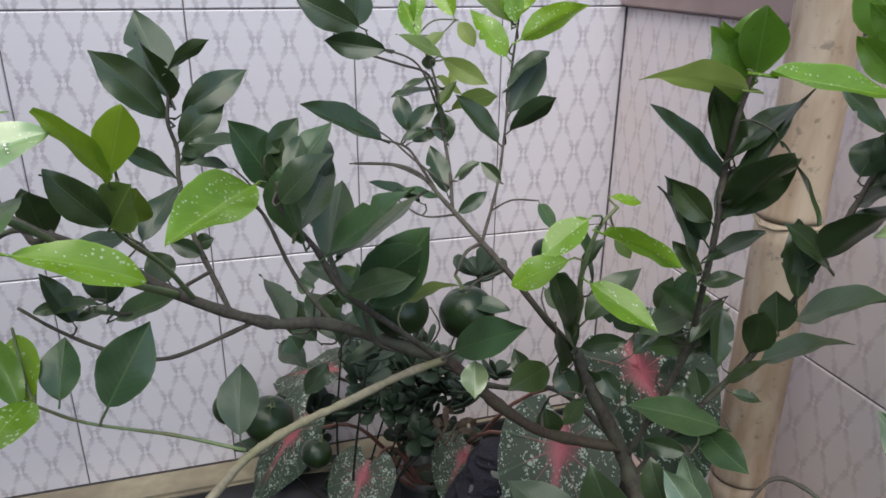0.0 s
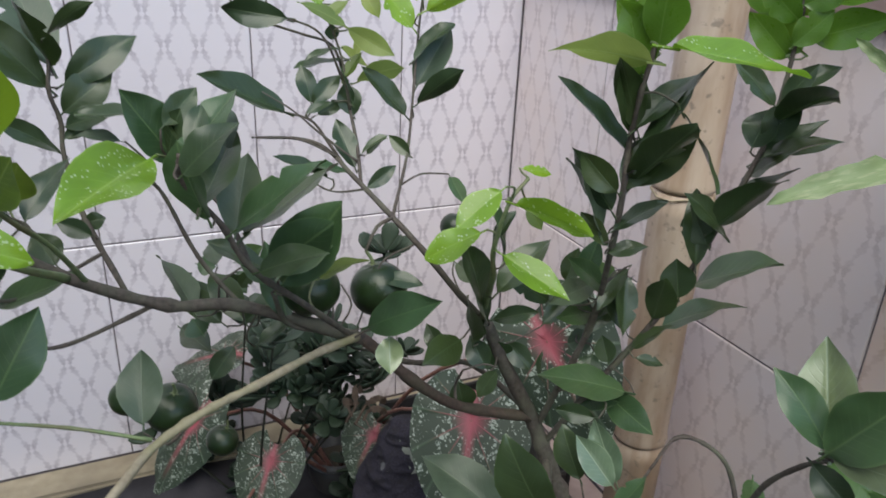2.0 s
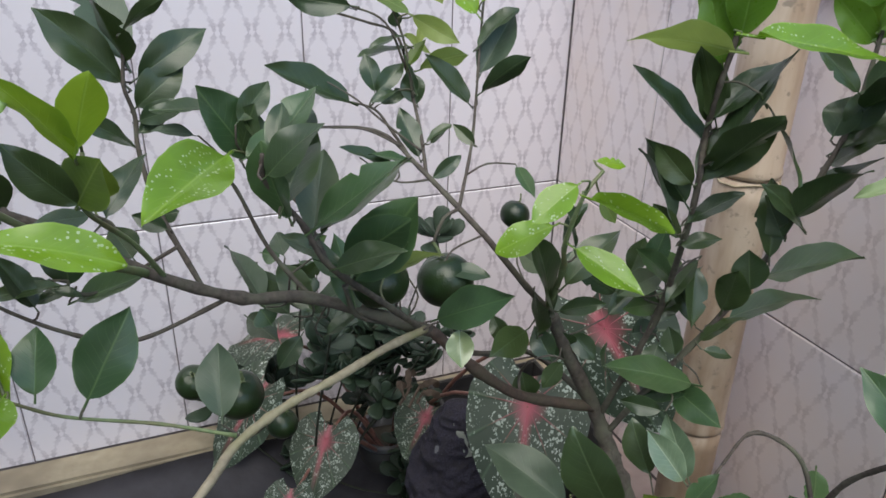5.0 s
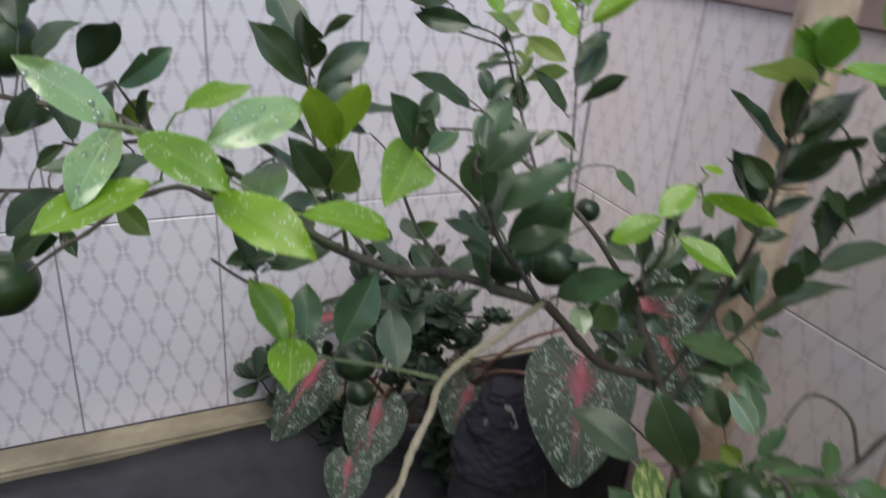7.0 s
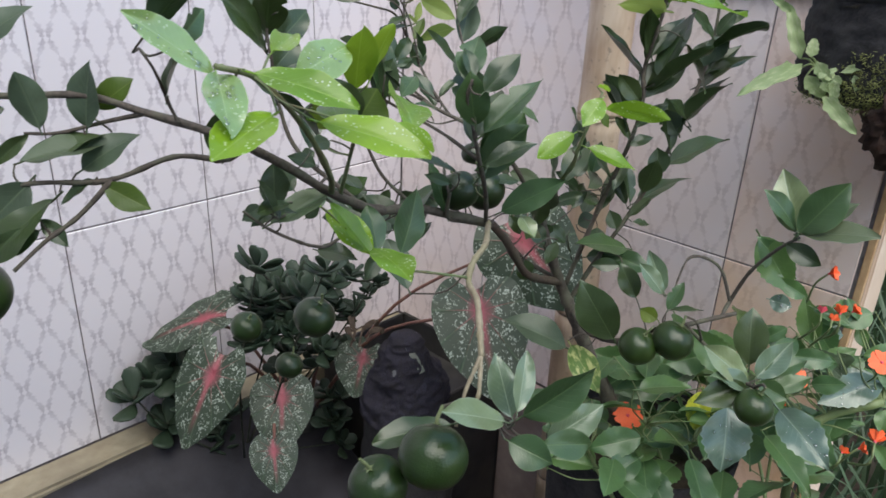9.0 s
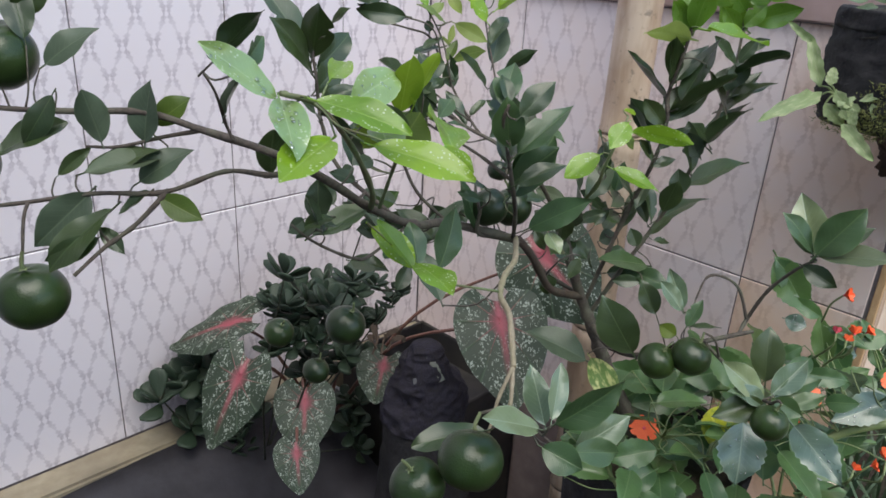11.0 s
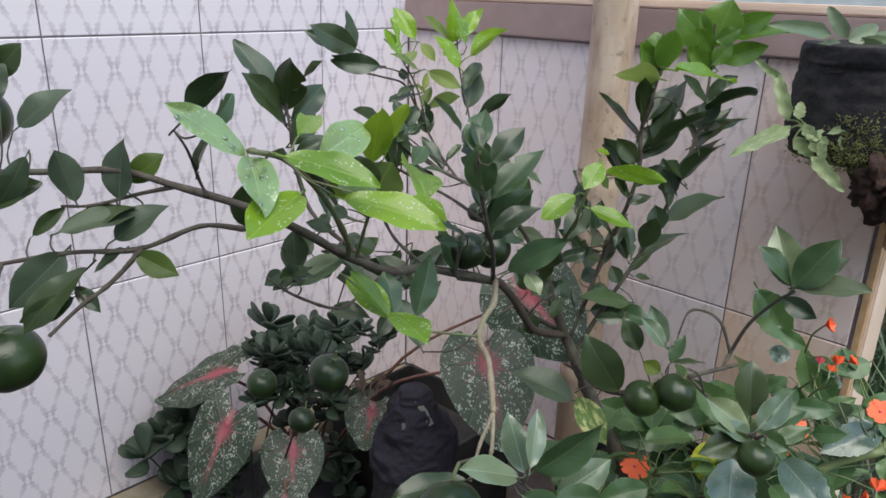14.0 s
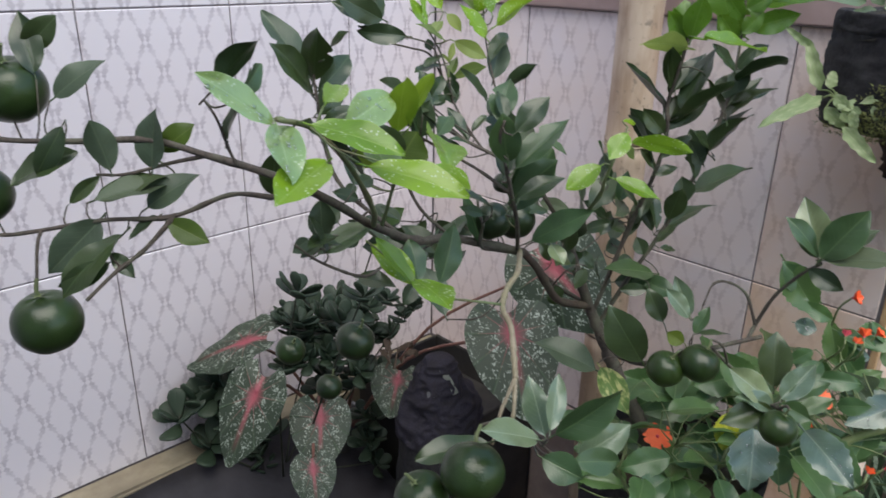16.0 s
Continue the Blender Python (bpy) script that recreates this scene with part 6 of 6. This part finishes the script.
for foot, along in IMPATIENS_FEET:
    near = min(grown, key=lambda q: (q - foot).length_squared + 0.5 * max(0.0, q.z - foot.z))
    if 0.006 < (near - foot).length < 0.12:
        stem(impatiens, "leaf_stalk", [foot, (foot + near) / 2 - along * 0.15 * (near - foot).length, near], 0.0006, 0.0010, M_STEM)

M_PETAL, _n, _l, _p = mat("petal")
_q = noise_node(_n, _l, _n.new("ShaderNodeTexCoord").outputs["Object"], 60, 3)
_l.new(ramp(_n, _l, _q.outputs["Fac"], [(0.3, (0.78, 0.075, 0.018)), (0.7, (0.90, 0.17, 0.05))]).outputs["Color"], _p.inputs["Base Color"])
_p.inputs["Roughness"].default_value = 0.55
M_PETAL_PINK = rough_mat("pink_petal", (0.62, 0.05, 0.10), (0.75, 0.12, 0.16), 60, 0.55, 0.2)
PETAL = []
for pm in (M_PETAL, M_PETAL_PINK):
    vs, fs = [(0, 0, 0)], []
    for i in range(1, 6):
        f = i / 5
        for j in range(9):
            c = (j - 4) / 4
            edge = 1 - 0.16 * max(0, 1 - (c / 0.35) ** 2) - 0.10 * c * c
            vs.append((0.56 * c * math.sin(min(1.0, f * 1.1) * 1.45), f * edge, 0.12 * f * f + 0.06 * c * c * f - 0.10 * f ** 4))
    fs += [(0, 1 + j, 2 + j) for j in range(8)]
    fs += [(1 + i * 9 + j, 10 + i * 9 + j, 11 + i * 9 + j, 2 + i * 9 + j) for i in range(4) for j in range(8)]
    me = bpy.data.meshes.new("petal")
    me.from_pydata(vs, [], fs)
    me.polygons.foreach_set("use_smooth", [True] * len(me.polygons))
    me.materials.append(pm)
    PETAL.append(me)


def flower(c, r, kind):
    """Five notched petals round a small eye; kind 1 is seen side-on, kind 2 a pink one."""
    counter[0] += 1
    rnd = random.Random(counter[0])
    c = Vector(c)
    face = Vector((-0.55, -0.25, 0.75)) if kind == 0 else Vector((rnd.uniform(-0.3, 0.8), rnd.uniform(-0.9, 0.2), 0.25))
    rot = face.to_track_quat("Z", "Y").to_matrix().to_4x4()
    hub = bmesh.new()
    bmesh.ops.create_icosphere(hub, subdivisions=2, radius=r * 0.13)
    ob = part("flower", hub, M_PETAL_PINK, impatiens, "open orange-red flower" if kind == 0 else "half-open orange flower", True)
    ob.matrix_basis = inv(impatiens) @ Matrix.Translation(c) @ rot
    for k in range(5):
        pt = new("petal", PETAL[1 if kind == 2 else 0])
        pt.parent = ob
        close = 0.0 if kind == 0 else 0.85
        pt.matrix_basis = Matrix.Rotation(2 * math.pi * k / 5 + rnd.uniform(-0.12, 0.12), 4, "Z") @ Matrix.Rotation(close + rnd.uniform(-0.1, 0.15), 4, "X") @ Matrix.Scale(r * rnd.uniform(0.92, 1.06), 4)
    stem(impatiens, "flower_stalk", [c - face.normalized() * r * 0.1, c - face.normalized() * r * 1.2 + Vector((0, 0, -r)), c + Vector((0.02, 0.02, -0.05))], 0.0011, 0.0013, M_STEM)


flower((0.158, -0.794, 0.676), 0.0185, 0)
flower((0.107, -0.990, 0.854), 0.0138, 0)
flower((0.227, -0.969, 0.927), 0.0111, 1)
flower((0.192, -0.980, 0.895), 0.0076, 2)
flower((0.196, -0.997, 0.899), 0.0101, 1)
flower((0.216, -1.004, 0.897), 0.0089, 1)
flower((0.227, -1.043, 0.846), 0.0140, 0)
flower((0.169, -0.970, 0.780), 0.0059, 1)
flower((0.117, -1.050, 0.788), 0.0077, 1)
flower((0.130, -1.061, 0.793), 0.0089, 1)
flower((0.133, -1.072, 0.806), 0.0128, 1)
flower((0.178, -0.995, 0.897), 0.0075, 1)


# planter with ferns at the end of the low wall
M_WOOD = rough_mat("red_brown_wood", (0.20, 0.10, 0.06), (0.32, 0.18, 0.12), 35, 0.7, 0.5, 0.002)
M_DRIFT = rough_mat("driftwood", (0.014, 0.007, 0.005), (0.060, 0.028, 0.020), 60, 0.9, 1.0, 0.006)
shelf = tagged(new("wall_bracket"), "red-brown wooden bracket fixed to the wall's end", "bracket")
shelf.location = (0.40, -0.95, 1.02)
boxed("board", (-0.085, -0.075, 0.055), (0.10, -0.014, 0.068), M_WOOD, shelf, 0.003)
boxed("arm", (0.03, -0.05, -0.05), (0.065, -0.016, 0.054), M_WOOD, shelf, 0.003)
bm = bmesh.new()
bmesh.ops.create_icosphere(bm, subdivisions=4, radius=1)
for v in bm.verts:
    d = v.co.normalized()
    k = 1 + 0.45 * noise.noise(d * 2.1 + Vector((3, 1, 0))) + 0.3 * noise.noise(d * 5.0)
    v.co = Vector((d.x * 0.033, d.y * 0.028, d.z * 0.036)) * (k + 0.5 * (0.5 - abs(noise.noise(d * 4.5))) + 0.3 * noise.noise(d * 11.0))
drift = tagged(part("driftwood", bm, M_DRIFT, None, smooth=True), "gnarled dark brown driftwood piece hung below the planter", "driftwood")
drift.location = (0.302, -0.980, 1.090)
fern_pot = tagged(new("fern_planter"), "wrinkled black felt planter hung at the wall's end", "planter")
fern_pot.location = (0.373, -0.937, 1.095)
part("body", crumpled([(0.070, 0.0), (0.086, 0.006), (0.092, 0.03), (0.090, 0.07), (0.088, 0.105), (0.087, 0.132), (0.082, 0.134), (0.078, 0.115)], 110, 60, 0.0065, 2.0), M_FELT, fern_pot, smooth=True)
part("rim", crumpled([(0.086, 0.112), (0.090, 0.116), (0.091, 0.130), (0.088, 0.137), (0.081, 0.134)], 110, 20, 0.0055, 2.0), M_FELT, fern_pot, "folded felt rim", smooth=True)
part("soil", crumpled([(0.082, 0.105), (0.078, 0.120), (0.064, 0.130), (0.04, 0.136), (0.01, 0.138)], 90, 40, 0.007, 6.0), M_PEAT, fern_pot, smooth=True)
fern = plant_thing("fern", "pale fern and strap-leaved orchid in a black planter", (0.372, -0.925, 1.2))
blade(fern, "S", (0.364, -0.891, 1.231), (0.346, -0.932, 1.234), 0.017, 90)
blade(fern, "S", (0.377, -0.908, 1.227), (0.408, -0.930, 1.247), 0.019, 66)
blade(fern, "S", (0.371, -0.883, 1.232), (0.312, -0.870, 1.227), 0.012, -50)
blade(fern, "S", (0.383, -0.916, 1.224), (0.379, -0.945, 1.219), 0.016, 84)
blade(fern, "S", (0.331, -0.882, 1.242), (0.247, -0.848, 1.256), 0.018, -75)
blade(fern, "S", (0.344, -0.897, 1.239), (0.337, -0.871, 1.274), 0.017, -88)
blade(fern, "S", (0.344, -0.899, 1.236), (0.375, -0.922, 1.255), 0.020, 69)
blade(fern, "S", (0.350, -0.907, 1.233), (0.384, -0.940, 1.238), 0.016, 83)
blade(fern, "F", (0.262, -0.875, 1.147), (0.265, -0.849, 1.203), 0.016, -65)
blade(fern, "F", (0.265, -0.853, 1.194), (0.241, -0.833, 1.214), 0.009, -103)
blade(fern, "F", (0.262, -0.879, 1.139), (0.172, -0.856, 1.121), 0.019, -44)
blade(fern, "F", (0.270, -0.883, 1.149), (0.278, -0.880, 1.169), 0.013, 0)
blade(fern, "F", (0.252, -0.888, 1.130), (0.262, -0.910, 1.109), 0.016, 88)
blade(fern, "F", (0.250, -0.912, 1.112), (0.233, -0.955, 1.084), 0.016, 59)
blade(fern, "F", (0.269, -0.918, 1.137), (0.303, -0.946, 1.152), 0.009, 54)
blade(fern, "F", (0.252, -0.896, 1.146), (0.258, -0.913, 1.125), 0.014, 86)
blade(fern, "F", (0.261, -0.914, 1.129), (0.258, -0.922, 1.107), 0.012, 53)
blade(fern, "F", (0.278, -0.929, 1.135), (0.278, -0.939, 1.114), 0.008, 69)
blade(fern, "F", (0.251, -0.902, 1.131), (0.260, -0.907, 1.141), 0.008, 49)
blade(fern, "F", (0.255, -0.907, 1.130), (0.264, -0.914, 1.136), 0.008, 61)
blade(fern, "F", (0.257, -0.912, 1.125), (0.262, -0.920, 1.118), 0.008, 89)
blade(fern, "F", (0.262, -0.913, 1.133), (0.267, -0.922, 1.126), 0.008, 90)
blade(fern, "F", (0.252, -0.906, 1.126), (0.255, -0.914, 1.117), 0.008, 87)
blade(fern, "F", (0.259, -0.908, 1.136), (0.267, -0.914, 1.141), 0.006, 63)

for end in ((0.278, -0.870, 1.145), (0.278, -0.874, 1.136), (0.286, -0.878, 1.146), (0.278, -0.880, 1.126), (0.288, -0.901, 1.105), (0.307, -0.908, 1.131), (0.290, -0.884, 1.141), (0.299, -0.904, 1.122), (0.317, -0.919, 1.129)):
    stem(fern, "rhizome", [(0.288, -0.886, 1.135), (Vector(end) + Vector((0.288, -0.886, 1.135))) / 2 + Vector((0, 0, 0.004)), end], 0.0016, 0.001, M_STEM)
M_MOSS = rough_mat("moss", (0.09, 0.10, 0.03), (0.20, 0.21, 0.07), 200, 0.95, 1.0, 0.004)
bm = bmesh.new()
rnd = random.Random(5)
for k in range(1700):
    a = rnd.gauss(3.25, 0.36)
    z = rnd.uniform(0.0, 0.02 + 0.055 * max(0.0, min(1.0, (a - 2.4) / 0.8))) * rnd.uniform(0.5, 1.0)
    out = Vector((math.cos(a), math.sin(a), 0))
    foot = out * (0.0955 + 0.006 * noise.noise((a * 9, z * 90, 1.0))) + Vector((0, 0, z))
    d = (out * 0.5 + Vector((rnd.uniform(-1, 1), rnd.uniform(-1, 1), rnd.uniform(-0.9, 0.7)))).normalized() * rnd.uniform(0.003, 0.007)
    w = d.orthogonal().normalized() * rnd.uniform(0.0004, 0.0009)
    tip = bm.verts.new(foot + d)
    q = [bm.verts.new(foot + w), bm.verts.new(foot - w), bm.verts.new(foot + d.cross(w).normalized() * w.length)]
    for m1, m2 in ((0, 1), (1, 2), (2, 0)):
        bm.faces.new((q[m1], q[m2], tip))
moss = part("moss", bm, M_MOSS, fern_pot, "olive moss clinging to the felt")

# ---- beyond the low wall ----
M_GRASS = leaf_material("grass_blade", (0.06, 0.10, 0.06), (0.10, 0.15, 0.09), 0.5, 0.2)
vs, fs = [], []
rnd = random.Random(8)
for k in range(2600):
    x, y = rnd.uniform(0.75, 2.6), rnd.uniform(-2.4, 0.4)
    h, a = rnd.uniform(0.25, 0.75), rnd.uniform(0, 6.28)
    w, lean = rnd.uniform(0.004, 0.009), rnd.uniform(0.1, 0.4)
    d, e = Vector((math.cos(a), math.sin(a), 0)), Vector((-math.sin(a), math.cos(a), 0))
    i0 = len(vs)
    for s in (0, 0.4, 0.75, 1.0):
        p = Vector((x, y, 0)) + d * lean * s * s + Vector((0, 0, h * (s - 0.25 * s ** 3)))
        ww = w * (1 - s * 0.9)
        vs += [tuple(p - e * ww), tuple(p + e * ww)]
    fs += [(i0 + 2 * q, i0 + 2 * q + 1, i0 + 2 * q + 3, i0 + 2 * q + 2) for q in range(3)]
me = bpy.data.meshes.new("grass")
me.from_pydata(vs, [], fs)
me.materials.append(M_GRASS)
tagged(new("grass", me), "tall dark grass beyond the low wall", "grass", kind="stuff")
tagged(boxed("wall_far", (2.8, -4.0, 0), (2.95, 3.0, 2.4), M_PLASTER), "plain pale wall across the yard", "wall", kind="structure")
# added out of view: blocks low light from the left wall's foot
tagged(boxed("wall_back", (-1.65, -2.65, 0), (-0.75, -2.5, 3.0), M_PLASTER), "plain unseen wall added behind the camera to cut low light", "wall", kind="structure")
# added out of view: dims the tiled wall progressively towards its left end
tagged(boxed("wall_yard", (-1.65, -2.498, 0), (-1.502, 0.001, 2.3), M_PLASTER), "plain unseen side wall added to shade the left", "wall", kind="structure")

# ---- tiles ----


def tile_mesh(w, h, material=None):
    bm = box(bmesh.new(), (0, 0, 0), (w - 2 * GAP, 0.0030, h - 2 * GAP))
    front = [e for e in bm.edges if all(v.co.y < 0.001 for v in e.verts)]
    bmesh.ops.bevel(bm, geom=front, offset=0.0015, segments=1, affect="EDGES")
    me = bpy.data.meshes.new("tile")
    bm.to_mesh(me)
    bm.free()
    me.materials.append(material or M_TILE)
    return me


FULL = tile_mesh(TILE_W, TILE_H)
LAST = tile_mesh(CX - 0.25, TILE_H)


def lay(mesh, parent, m):
    t = new("tile", mesh)
    t.parent = parent
    t.matrix_basis = m


for row in range(5):
    z = BASE + row * TILE_H + GAP
    for k in range(-6, 1):
        lay(FULL, wall_left, pose(k * TILE_W + GAP, 0.0, z))
    lay(LAST, wall_left, pose(TILE_W + GAP, 0.0, z))
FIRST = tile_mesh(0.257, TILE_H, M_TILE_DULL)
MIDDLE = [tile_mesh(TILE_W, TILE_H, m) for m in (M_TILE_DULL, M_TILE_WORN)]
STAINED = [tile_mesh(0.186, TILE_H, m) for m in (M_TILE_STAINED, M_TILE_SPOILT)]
for row in range(2):
    z = BASE + row * TILE_H + GAP
    lay(FIRST, wall_right, pose(CX, -0.001 - GAP, z, 0, 0, -90))
    for k in range(2):
        lay(MIDDLE[k], wall_right, pose(CX, -0.258 - k * TILE_W - GAP, z, 0, 0, -90))
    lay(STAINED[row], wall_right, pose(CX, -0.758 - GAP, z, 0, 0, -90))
